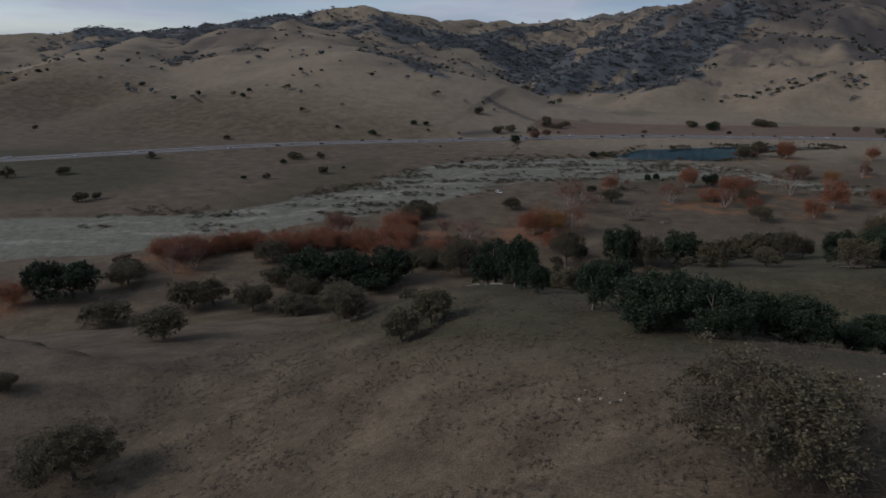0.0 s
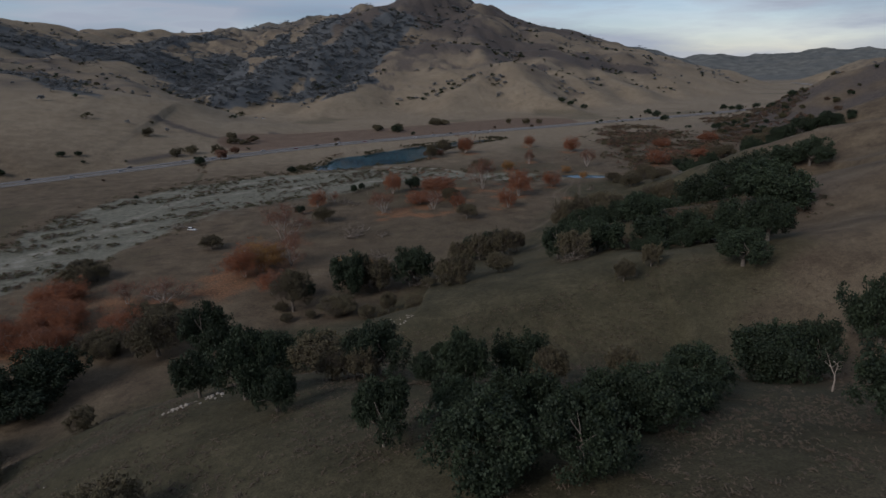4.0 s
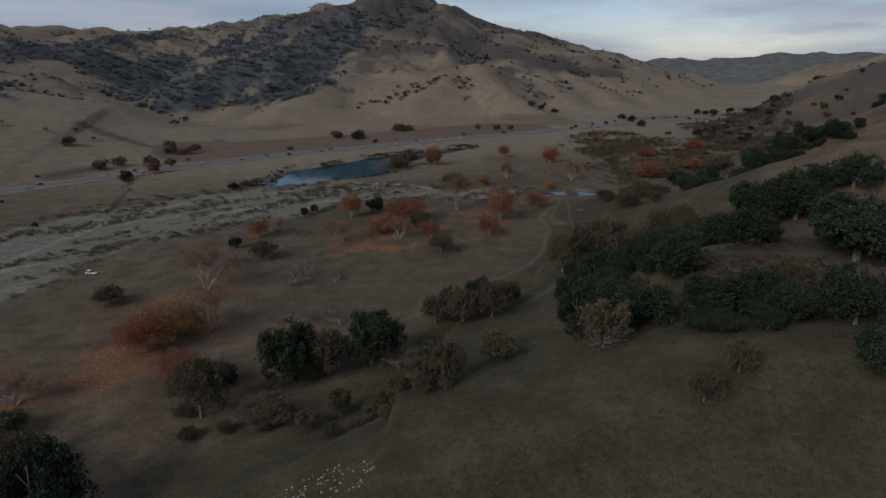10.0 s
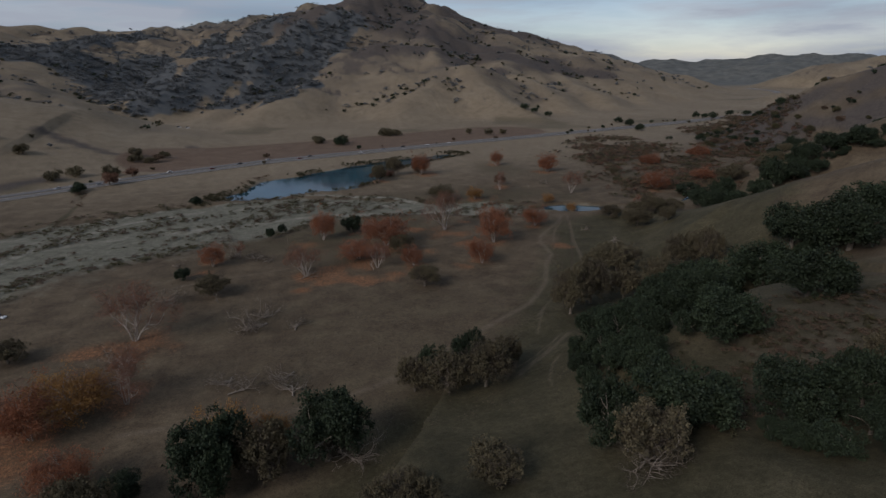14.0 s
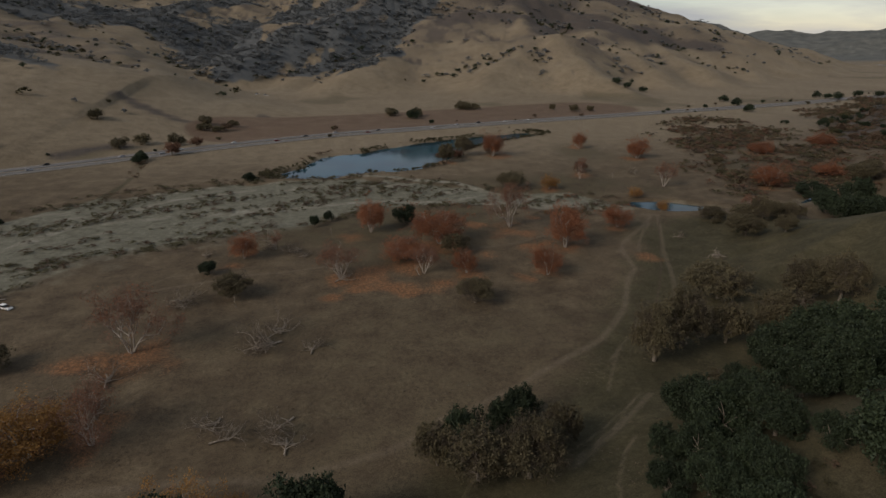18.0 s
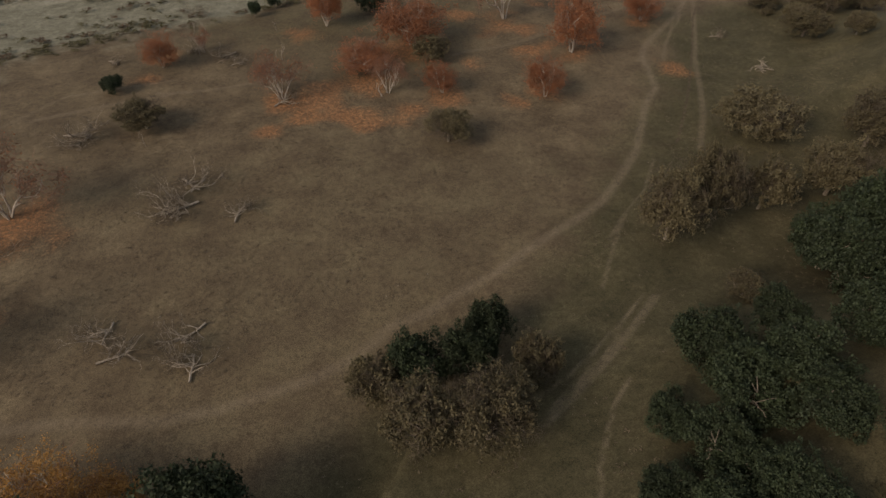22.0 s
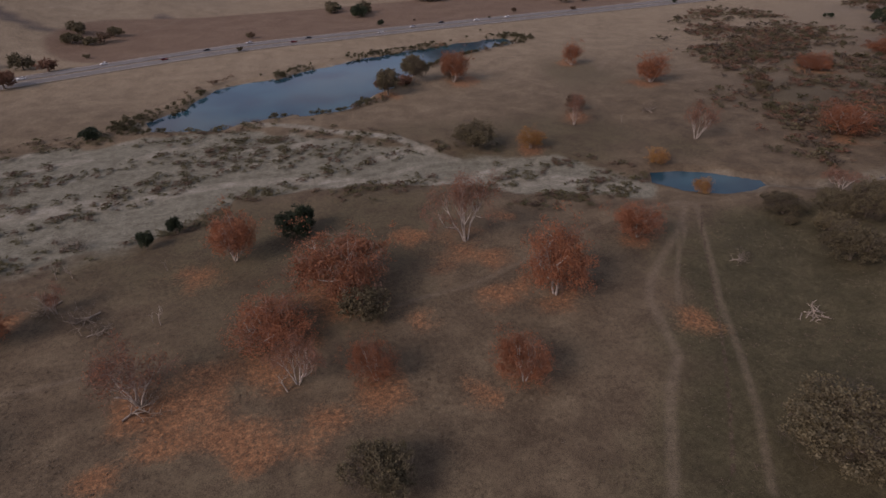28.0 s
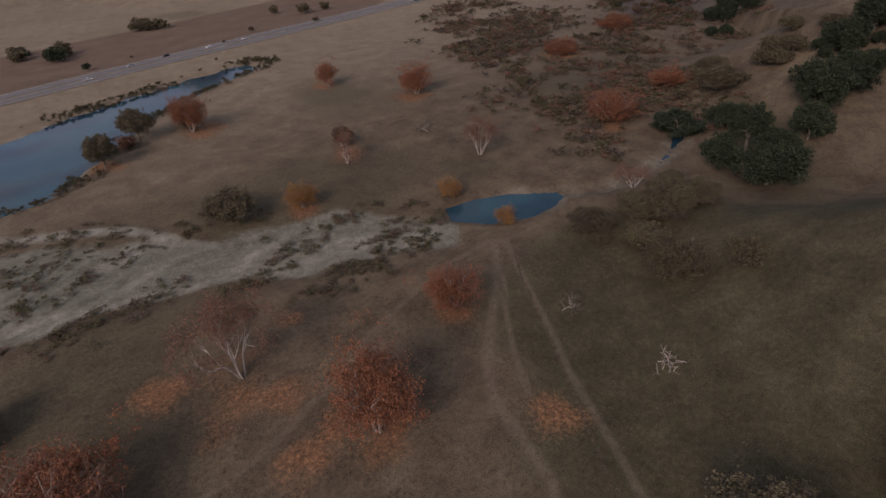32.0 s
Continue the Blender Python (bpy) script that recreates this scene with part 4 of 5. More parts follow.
SYCAMORES += [(-14, 435, 11, 11), (72, 441, 24.2, 15.7), (163, 453, 14, 11.7), (41, 462, 13.5, 15.5), (294, 521, 19.7, 13.8), (347, 534, 15), (251, 616, 15.9, 15.2), (364, 620, 10), (358, 622, 10), (361, 624, 10), (366, 625, 11), (360, 629, 11), (141, 640, 15.5, 17.8), (433, 644, 10), (442, 645, 11), (438, 648, 12), (433, 653, 11), (440, 654, 11), (222, 665, 11.4, 13.1)]

GOLD_SYCAMORES = []
GOLD_SYCAMORES += [(12, 281, 8.5, 9.5), (1, 282, 13, 10.5), (-40, 311, 19.9, 12.9), (201, 480, 6, 5.5), (198, 507, 8.7, 5.2), (153, 532, 10.4, 8.5)]

BARE_SYCAMORES = []
BARE_SYCAMORES += [(-186, 189, 11), (-190, 194, 11), (-185, 195, 11), (-180, 196, 10), (-187, 201, 10), (-143, 259, 12), (-138, 263, 10), (-143, 264, 11), (-148, 265, 12), (-143, 270, 9), (-76, 278, 20.5, 10.2), (-91, 282, 12.5, 10.4), (-27, 314, 14.4, 16.6), (-33, 357, 21.6, 19.7), (28, 407, 17.1, 13.5), (61, 407, 10.3, 11.8), (-2, 445, 6.9, 7.9), (110, 461, 19.7, 22.7), (247, 468, 11.3, 7.5), (227, 528, 13.4, 15.4)]
BARE_SYCAMORES += [(182, 556, 12, 13.8)]


def grove(seed, count, line, reach, least, most):
    """Places for trees either side of a line, none closer than the crowns allow."""
    rng, out = random.Random(seed), []
    for _ in range(count * 8):
        k = rng.randrange(len(line) - 1)
        s, a, r = rng.random(), rng.uniform(0, 6.28), reach * math.sqrt(rng.random())
        x, y, w = line[k][0] + s * (line[k + 1][0] - line[k][0]) + r * math.cos(a), line[k][1] + s * (line[k + 1][1] - line[k][1]) + r * math.sin(a), rng.uniform(least, most)
        if len(out) < count and all(math.hypot(x - p[0], y - p[1]) > 0.36 * (w + p[2]) for p in out + LIVE_OAKS):
            out.append((x, y, w))
    return out


LIVE_OAKS += [(-4, 98, 6.7, 8), (52, 84, 11, 9.5), (4, 86, 10.2, 7.8), (11, 94, 8.4, 7.2), (13, 83, 8.4, 7.0), (22, 94, 7.4, 6.6), (27, 93, 9.2, 7.0), (44, 108, 10.2, 6.0), (69, 121, 13.9, 8.4)]
LIVE_OAKS += grove(1, 12, ((2, 100), (18, 98), (34, 102)), 6, 4, 7)
LIVE_OAKS += [(94, 278, 7.9, 6.7), (88, 266, 7.1, 6.0), (85, 258, 6.1, 5.2), (107, 290, 11.8, 10.0), (105, 278, 11.9, 10.1), (97, 271, 8.9, 7.6), (93, 262, 8.2, 7.0), (114, 280, 11.3, 9.6), (112, 272, 9.5, 8.1), (101, 264, 8.1, 6.9), (102, 260, 8.4, 7.1), (96, 259, 6.3, 5.4), (120, 293, 8.8, 7.5), (147, 314, 15.9, 13.5), (163, 318, 18.9, 16.1), (145, 293, 15.4, 13.1), (129, 286, 11.2, 9.6), (116, 264, 7.1, 6.0), (99, 267, 6.8, 5.8)]
LIVE_OAKS += grove(3, 10, ((105, 216), (128, 205)), 10, 5, 9)
LIVE_OAKS += grove(5, 12, ((175, 322), (205, 326), (225, 315)), 9, 5, 10)
LIVE_OAKS += grove(8, 14, ((372, 474), (398, 471), (418, 455)), 12, 6, 14)
VALLEY_OAKS += grove(6, 16, ((-25, 250), (10, 236), (36, 226)), 9, 4, 7)
VALLEY_OAKS += grove(7, 9, ((215, 452), (240, 452), (262, 462)), 9, 4, 8)
LIVE_OAKS = [(x, y, w, max(*high, 0.7 * w)) if high else (x, y, w) for x, y, w, *high in LIVE_OAKS]
stand([live_oak(100 + k) for k in range(5)], LIVE_OAKS, 11.6)
CLOSE_OAKS = [p for p in VALLEY_OAKS if p[1] < 90]
stand([valley_oak(210 + k, 4) for k in range(2)], CLOSE_OAKS, 11.6)
stand([valley_oak(220 + k, 2.6) for k in range(3)], [p for p in VALLEY_OAKS if p[1] >= 90 and p[2] >= 12.5], 11.8)
stand([valley_oak(200 + k, 1.4) for k in range(5)], [p for p in VALLEY_OAKS if p[1] >= 90 and p[2] < 12.5], 11.8)
stand([sycamore(310 + k, LEAF_GOLD, "orange-gold autumn sycamore with pale limbs") for k in range(2)], GOLD_SYCAMORES, 9.6)
stand([sycamore(300 + k, LEAF_RUST, "rust-red autumn sycamore with pale limbs") for k in range(3)], SYCAMORES, 9.6)
stand([bare_sycamore(400 + k) for k in range(4)], BARE_SYCAMORES, 9.4, tall=10.6)


# ---- water ----
def water_surface():
    m = bpy.data.materials.new("still_water")
    m.use_nodes = True
    n, l = m.node_tree.nodes, m.node_tree.links
    b = n["Principled BSDF"]
    b.inputs["Roughness"].default_value, b.inputs["IOR"].default_value = 0.06, 1.33
    b.inputs["Specular IOR Level"].default_value = 0.26
    geo, murk, ripple = n.new("ShaderNodeNewGeometry"), n.new("ShaderNodeTexNoise"), n.new("ShaderNodeTexNoise")
    murk.inputs["Scale"].default_value, ripple.inputs["Scale"].default_value = 0.03, 1.5
    l.new(geo.outputs["Position"], murk.inputs["Vector"])
    l.new(geo.outputs["Position"], ripple.inputs["Vector"])
    r = n.new("ShaderNodeValToRGB")
    r.color_ramp.elements[0].position, r.color_ramp.elements[0].color = 0.4, (0.010, 0.030, 0.044, 1)
    r.color_ramp.elements[1].position, r.color_ramp.elements[1].color = 0.6, (0.018, 0.058, 0.074, 1)
    l.new(murk.outputs["Fac"], r.inputs["Fac"])
    l.new(r.outputs["Color"], b.inputs["Base Color"])
    bp = n.new("ShaderNodeBump")
    bp.inputs["Strength"].default_value, bp.inputs["Distance"].default_value = 0.06, 0.05
    l.new(ripple.outputs["Fac"], bp.inputs["Height"])
    l.new(bp.outputs["Normal"], b.inputs["Normal"])
    return m


WATER = water_surface()


def ribbon(line, widths, z, material, name, rise=0.0):
    """A level strip along a line in plan; widths: from the line to its two sides."""
    v, f = [], []
    for n, p in enumerate(line):
        q, r = Vector(line[max(n - 1, 0)][:2]), Vector(line[min(n + 1, len(line) - 1)][:2])
        d = (r - q).normalized()
        side = Vector((d.y, -d.x))
        a, b = widths(p) if callable(widths) else widths
        c = Vector(p[:2])
        h = z(c) if callable(z) else z
        v += [(*(c + side * a), h), (*(c + side * b), h)]
        if rise:
            v += [(*(c + side * b), h - rise), (*(c + side * a), h - rise)]
    k = 4 if rise else 2
    for n in range(len(line) - 1):
        i, j = n * k, (n + 1) * k
        for s in range(k if rise else 1):
            t = (s + 1) % k
            f.append((i + s, i + t, j + t, j + s))
    if rise:
        f += [(0, 1, 2, 3), tuple(len(v) - 4 + s for s in (3, 2, 1, 0))]
    return mesh_of(name, v, f, material)


def spline(line, step):
    """Points at even steps on a smooth curve through the points of a line."""
    out = []
    for n in range(len(line) - 1):
        p = [Vector(line[min(max(n + k, 0), len(line) - 1)][:2]) for k in (-1, 0, 1, 2)]
        count = max(1, int((p[2] - p[1]).length / step))
        for k in range(count):
            t = k / count
            out.append(0.5 * ((2 * p[1]) + (p[2] - p[0]) * t + (2 * p[0] - 5 * p[1] + 4 * p[2] - p[3]) * t * t + (3 * p[1] - p[0] - 3 * p[2] + p[3]) * t ** 3))
    return out + [Vector(line[-1][:2])]


tagged(new("pond_water", ribbon(POND, lambda p: (p[2] + 9, -p[2] - 9), -1.15, WATER, "pond_water")), "still blue-grey pond among reeds", "pond", kind="structure")
tagged(new("creek_water", ribbon(CREEK[:5], lambda p: (p[2] + 3, -p[2] - 3), -1.35, WATER, "creek_water")), "dark pool at the end of the dry river bed", "creek", kind="structure")
tagged(new("creek_water", ribbon(CREEK[4:], lambda p: (p[2] + 2, -p[2] - 2), -1.5, WATER, "creek_water_upper")), "shallow creek pool with pale gravel banks", "creek", kind="structure")

# ---- the highway ----
ASPHALT = surface("worn_asphalt", (0.150, 0.142, 0.132), (0.108, 0.102, 0.094), rough=0.85, size=14, fine=0.6, bump=0.1, vary=0.05)
VERGE = surface("gravel_shoulder", (0.20, 0.168, 0.125), (0.12, 0.100, 0.074), size=6, fine=0.5, bump=0.2, vary=0.05)
PAINT = surface("faded_white_paint", (0.62, 0.61, 0.58), (0.42, 0.41, 0.39), size=5, fine=0.5, bump=0, vary=0.05)
STEEL = surface("galvanised_steel", (0.42, 0.42, 0.42), (0.28, 0.28, 0.28), rough=0.5, metal=0.6, size=2, bump=0)
POLE_WOOD = surface("weathered_pole_wood", (0.13, 0.105, 0.08), (0.07, 0.055, 0.04), size=1, fine=0.1)
CURVE = spline(HIGHWAY, 14)
tagged(new("road_shoulder", ribbon(CURVE, (14.2, -14.2), 1.42, VERGE, "road_shoulder", 1.2)), "pale gravel shoulder of the highway", "road", kind="structure")
tagged(new("road", ribbon(CURVE, (12.4, 2.2), 1.52, ASPHALT, "road_near", 0.6)), "grey two-lane carriageway of a highway", "road", kind="structure")
tagged(new("road", ribbon(CURVE, (-2.2, -12.4), 1.52, ASPHALT, "road_far", 0.6)), "grey two-lane carriageway of a highway", "road", kind="structure")
for side in (12.0, 2.7, -2.7, -12.0):
    tagged(new("road_marking", ribbon(CURVE, (side + 0.12, side - 0.12), 1.535, PAINT, "road_marking")), "faded white edge line on asphalt", "marking", kind="structure")
tagged(new("guard_rail", ribbon(CURVE, (0.15, -0.15), 2.25, STEEL, "guard_rail", 0.32)), "steel rail along the highway's median", "guard rail", kind="structure")

GLASS = surface("dark_car_glass", (0.03, 0.035, 0.04), (0.02, 0.022, 0.025), rough=0.1, bump=0, vary=0.0)
RUBBER = surface("black_rubber", (0.02, 0.02, 0.02), (0.012, 0.012, 0.012), rough=0.9, bump=0)


def car(label, colour, length=4.6, tall=1.45, van=False):
    paint = surface("car_paint", colour, tuple(0.9 * c for c in colour), rough=0.3, size=3, fine=1, bump=0, vary=0.05)
    root = new("car")
    h, w = length / 2, 0.9
    prof = [(-h, 0.35), (-h, 0.85), (-h * 0.9, 0.95), (h * 0.45, 0.95), (h * 0.92, 0.78), (h, 0.6), (h, 0.35)]
    top = [(-h * 0.92, 0.95), (-h * (0.88 if van else 0.62), tall), (h * 0.05, tall), (h * 0.42, 0.95)]

    def slab(outline, half, inset=0.0):
        k = len(outline)
        v = [(x, -half + (inset if n not in (0, k - 1) else 0), z) for n, (x, z) in enumerate(outline)] + [(x, half - (inset if n not in (0, k - 1) else 0), z) for n, (x, z) in enumerate(outline)]
        f = [tuple(range(k))[::-1], tuple(range(k, 2 * k))] + [(n, (n + 1) % k, k + (n + 1) % k, k + n) for n in range(k)]
        return v, f
    part_mesh("body", mesh_of("car_body", *slab(prof, w), paint), root)
    part_mesh("cabin", mesh_of("car_cabin", *slab(top, w - 0.06, 0.14), GLASS), root, "dark glass cabin")
    roof = [(x, y * 0.8, z + 0.02) for x in (-h * (0.84 if van else 0.58), 0.02) for y in (-w, w) for z in (tall - 0.05, tall)]
    part_mesh("roof", mesh_of("car_roof", roof, [(0, 1, 3, 2), (4, 6, 7, 5), (0, 4, 5, 1), (2, 3, 7, 6), (1, 5, 7, 3), (0, 2, 6, 4)], paint), root)
    ring = [(0.34 * math.cos(a * math.pi / 5), s, 0.34 + 0.34 * math.sin(a * math.pi / 5)) for s in (-0.11, 0.11) for a in range(10)]
    tyre = mesh_of("car_wheel", ring, [tuple(range(10)), tuple(range(19, 9, -1))] + [(k, 10 + k, 10 + (k + 1) % 10, (k + 1) % 10) for k in range(10)], RUBBER)
    for x in (-h * 0.62, h * 0.62):
        for y in (-w + 0.1, w - 0.1):
            part_mesh("wheel", tyre, root).location = (x, y, 0)
    return tagged(root, label, "car")


PAINTS = (("white car on the highway", (0.72, 0.72, 0.70)), ("black car on the highway", (0.02, 0.02, 0.022)), ("silver car on the highway", (0.42, 0.43, 0.45)), ("dark red car on the highway", (0.18, 0.02, 0.02)))
FLEET = [car(a, b) for a, b in PAINTS]
rng, used = random.Random(7), set()
for k in range(34):
    n = 24 + int(k * 2.1 + rng.random() * 1.6)
    p, q = CURVE[n], CURVE[n + 1]
    way = math.degrees(math.atan2((q - p).y, (q - p).x))
    d = (q - p).normalized()
    lane = rng.choice((4.4, 9.3, -4.4, -9.3))
    c = p + Vector((d.y, -d.x)) * lane
    m = pose(c.x, c.y, 1.525, 0, 0, way + (0 if lane > 0 else 180))
    kind = rng.choice((0, 0, 1, 1, 2, 2, 3))
    tagged(FLEET[kind], group="cars on the highway")
    if kind in used:
        copy_thing(FLEET[kind], m)
    else:
        used.add(kind)
        FLEET[kind].matrix_basis = m
wagon = car("white car parked on dry grass beside a fallen log", (0.75, 0.75, 0.73), 4.9, 1.7, True)
wagon.matrix_basis = pose(-87, 394, float(land([-87], [394])[0]), 0, 0, -28)


# ---- dead wood ----
def fallen_tree(seed, label, size=1.0, material=DEAD_WOOD):
    """A toppled trunk, its bleached limbs sprawling on the grass."""
    rng = random.Random(seed)
    root = new("fallen_tree")
    trunk, ends = Wood(rng), []
    trunk.limb([Vector((-3.2, 0, 0.35)), Vector((-1.2, 0.15, 0.42)), Vector((0.8, -0.1, 0.5)), Vector((2.6, 0.3, 0.6))], 0.24, 0.14, 7)
    part_mesh("trunk", mesh_of("fallen_trunk", trunk.v, trunk.f, material, False), root)
    for k in range(11):
        limb = Wood(rng)
        x = rng.uniform(-1.6, 2.6)
        a = rng.choice((-1, 1)) * rng.uniform(0.4, 1.5)
        limb.grow((x, 0, 0.5), (math.cos(a), math.sin(a), rng.uniform(-0.02, 0.4)), rng.uniform(1.9, 3.9), 0.12, 3, 0.34, 0.55, -0.06, 2, 4)
        limb.v = [Vector((p.x, p.y, max(p.z, 0.03 + 0.02 * rng.random()))) for p in limb.v]
        part_mesh("limb", mesh_of("fallen_limb", limb.v, limb.f, material, False), root)
        ends += [p for p, _ in limb.tips]
    v, f = leaf_cloud(rng, ends, 7, 0.9, 0.2, 5.5)
    part_mesh("twigwork", mesh_of("fallen_twigs", [Vector((p.x, p.y, abs(p.z) + 0.02)) for p in v], f, TWIG), root)
    root.scale = (size,) * 3
    return tagged(root, label, "fallen tree")


def settle(ob, x, y, turn, size=1.0):
    z = land([x, x + 2, x, x - 2, x], [y, y, y + 2, y, y - 2])
    normal = Vector((-(z[1] - z[3]) / 4, -(z[2] - z[4]) / 4, 1)).normalized()
    ob.matrix_basis = Matrix.Translation((x, y, float(z[0]))) @ normal.to_track_quat("Z", "Y").to_matrix().to_4x4() @ pose(0, 0, 0, 0, 0, turn) @ Matrix.Diagonal((size, size, size, 1))
    return ob


settle(fallen_tree(700, "toppled tree with bleached limbs on dry grass"), 0, 317, 70, 1.0)
settle(fallen_tree(701, "toppled tree with bleached limbs on dry grass"), 3, 311, 120, 1.0)
settle(fallen_tree(702, "toppled tree with bleached limbs on dry grass"), 16.5, 315, 265, 1.05)
settle(fallen_tree(703, "toppled tree with bleached limbs on dry grass"), 18, 307, 80, 1.0)
settle(fallen_tree(704, "toppled tree with bleached limbs on dry grass"), -26, 389, 115, 1.0)
settle(fallen_tree(705, "toppled tree with bleached limbs on dry grass"), -28, 392, 200, 1.3)
settle(fallen_tree(706, "toppled tree with bleached limbs on dry grass"), 8, 364, -15, 1.3)
settle(fallen_tree(707, "toppled tree with bleached limbs on dry grass"), 3, 355, 120, 0.9)
settle(fallen_tree(708, "toppled tree with bleached limbs on dry grass"), 30, 271, 200, 1.3)
settle(fallen_tree(709, "toppled tree with bleached limbs on dry grass"), 28, 279, 20, 1.3)
settle(fallen_tree(710, "toppled tree with bleached limbs on dry grass"), 21, 351, 240, 0.9)
settle(fallen_tree(711, "toppled tree with bleached limbs on dry grass"), -32, 328, 190, 1.4)
settle(fallen_tree(712, "toppled tree with bleached limbs on dry grass"), -34, 341, 0, 1.3)
settle(fallen_tree(713, "toppled tree with bleached limbs on dry grass"), -94, 401, 260, 1.0)
settle(fallen_tree(714, "toppled tree with bleached limbs on dry grass"), 7, 355, 190, 1.4)
settle(fallen_tree(715, "toppled tree with bleached limbs on dry grass"), 11, 434, -20, 0.7)
settle(fallen_tree(716, "toppled tree with bleached limbs on dry grass"), 185, 435, 90, 0.6)
settle(fallen_tree(717, "toppled tree with bleached limbs on dry grass"), 225, 567, 170, 0.9)
settle(fallen_tree(718, "toppled tree with bleached limbs on dry grass"), 76, 222, 60, 1.2)
settle(fallen_tree(719, "toppled tree with bleached limbs on dry grass"), -10, 482, 110, 1.0)
settle(fallen_tree(720, "toppled tree with bleached limbs on dry grass"), -4, 448, 160, 0.9)
settle(fallen_tree(721, "toppled tree with bleached limbs on dry grass"), 7, 441, -30, 1.0)
settle(fallen_tree(722, "toppled tree with bleached limbs on dry grass"), 28, 405, 150, 1.0)
settle(fallen_tree(723, "toppled tree with bleached limbs on dry grass"), -31, 439, 200, 0.7)



def brush_pile(seed):
    """A heap of cut limbs and root stumps."""
    rng = random.Random(seed)
    root = new("brush_pile")
    for k in range(18):
        limb = Wood(rng)
        a, r = rng.uniform(0, 6.28), rng.uniform(0, 2.2)
        p = Vector((r * math.cos(a), r * math.sin(a), 0.2 + 0.9 * (1 - r / 2.4) * rng.random()))
        limb.grow(p, (rng.uniform(-1, 1), rng.uniform(-1, 1), rng.uniform(-0.1, 0.35)), rng.uniform(1.2, 2.4), rng.uniform(0.07, 0.16), 1, 0.3, 0.6, 0, 2, 5)
        limb.v = [Vector((q.x, q.y, max(q.z, 0.03))) for q in limb.v]
        part_mesh("stick", mesh_of("brush_stick", limb.v, limb.f, DEAD_WOOD, False), root)
    return tagged(root, "heap of bleached limbs on short grass", "brush pile")


settle(brush_pile(5), 187.5, 407, 0, 1.25)
settle(brush_pile(6), 227, 432, 60, 0.8)


def snag(seed):
    """A dead standing trunk with broken limbs, 5 m high."""
    rng = random.Random(seed)
    wood = Wood(rng)
    wood.grow((0, 0, -0.4), (0.15, 0.1, 1), 3.4, 0.22, 3, 0.22, 0.6, 0.15, 2, 6)
    wood.v = fitted(3.6, 5.0, wood.v)[0]
    return tree("dead_snag", "dead standing trunk with bleached broken limbs", "dead tree", (("trunk", mesh_of("snag_trunk", wood.v, wood.f, DEAD_WOOD, False), ""),))


SNAGS = [(205, 555, 5.0), (-8, 462, 5.0), (22, 461, 4.0), (-2, 445, 5.0), (24, 436, 4.0), (-16, 190, 5.5), (-4, 138, 5.0), (77, 226, 4.5), (-34, 327, 4.0), (-83, 288, 5.5), (-71, 280, 4.5), (65, 105, 6.5), (98, 273, 4.0), (-3, 443, 6.5), (-4, 462, 5.0), (27, 413, 7.5), (26, 435, 6.0), (-13, 394, 6.0), (-8, 385, 5.0), (59, 405, 6.5), (-16, 438, 5.0)]
stand([snag(800 + k) for k in range(4)], SNAGS, 5.0)



# ---- rocks ----
ROCK = surface("pale_lichened_rock", (0.40, 0.365, 0.30), (0.20, 0.175, 0.14), size=0.6, fine=0.1, bump=0.5)


def rock_mesh(seed):
    rng = random.Random(seed)
    bm = bmesh.new()
    bmesh.ops.create_icosphere(bm, subdivisions=1, radius=0.5)
    for v in bm.verts:
        v.co = Vector((v.co.x * rng.uniform(0.75, 1.3), v.co.y * rng.uniform(0.7, 1.1), v.co.z * rng.uniform(0.5, 0.9)))
    me = bpy.data.meshes.new("rock")
    bm.to_mesh(me)
    bm.free()
    me.materials.append(ROCK)
    return me


STONES = [rock_mesh(k) for k in range(5)]
rng = random.Random(12)
for cx, cy, reach, count, most in ((3, 198, 9, 150, 0.65), (-34, 138, 4.5, 40, 0.9), (28, 64, 5, 16, 0.4), (0, 60, 3, 8, 0.6), (-60, 120, 10, 14, 0.5), (62, 322, 6, 6, 0.3)):
    for _ in range(count):
        a, r = rng.uniform(0, 6.28), reach * math.sqrt(rng.random())
        x, y, s = cx + 1.3 * r * math.cos(a), cy + 0.8 * r * math.sin(a), most * rng.uniform(0.25, 1.0)
        ob = new("rock", STONES[rng.randrange(5)])
        ob.matrix_basis = pose(x, y, float(land([x], [y])[0]) + 0.1 * s, rng.uniform(-20, 20), rng.uniform(-20, 20), rng.uniform(0, 360)) @ Matrix.Diagonal((s, s, s, 1))
        tagged(ob, "pale lichened rock half sunk in dry grass", "rock", "rocks on the slope")


# ---- shrubs, reeds and far woods ----
def scattered(name, protos, places, label, category):
    """One joined mesh of many small plants at places (x, y, width, height)."""
    rng = np.random.RandomState(len(places))
    z = land([p[0] for p in places], [p[1] for p in places])
    V, T, n = [], [], 0
    for (x, y, w, tall), h in zip(places, z):
        v, f = protos[rng.randint(len(protos))]
        a = rng.rand() * 6.2832
        c, s = math.cos(a), math.sin(a)
        V.append(np.stack([(v[:, 0] * c - v[:, 1] * s) * w + x, (v[:, 0] * s + v[:, 1] * c) * w + y, v[:, 2] * tall + h], -1))
        T.append(f + n)
        n += len(v)
    V, T = np.concatenate(V), np.concatenate(T)
    return V, T


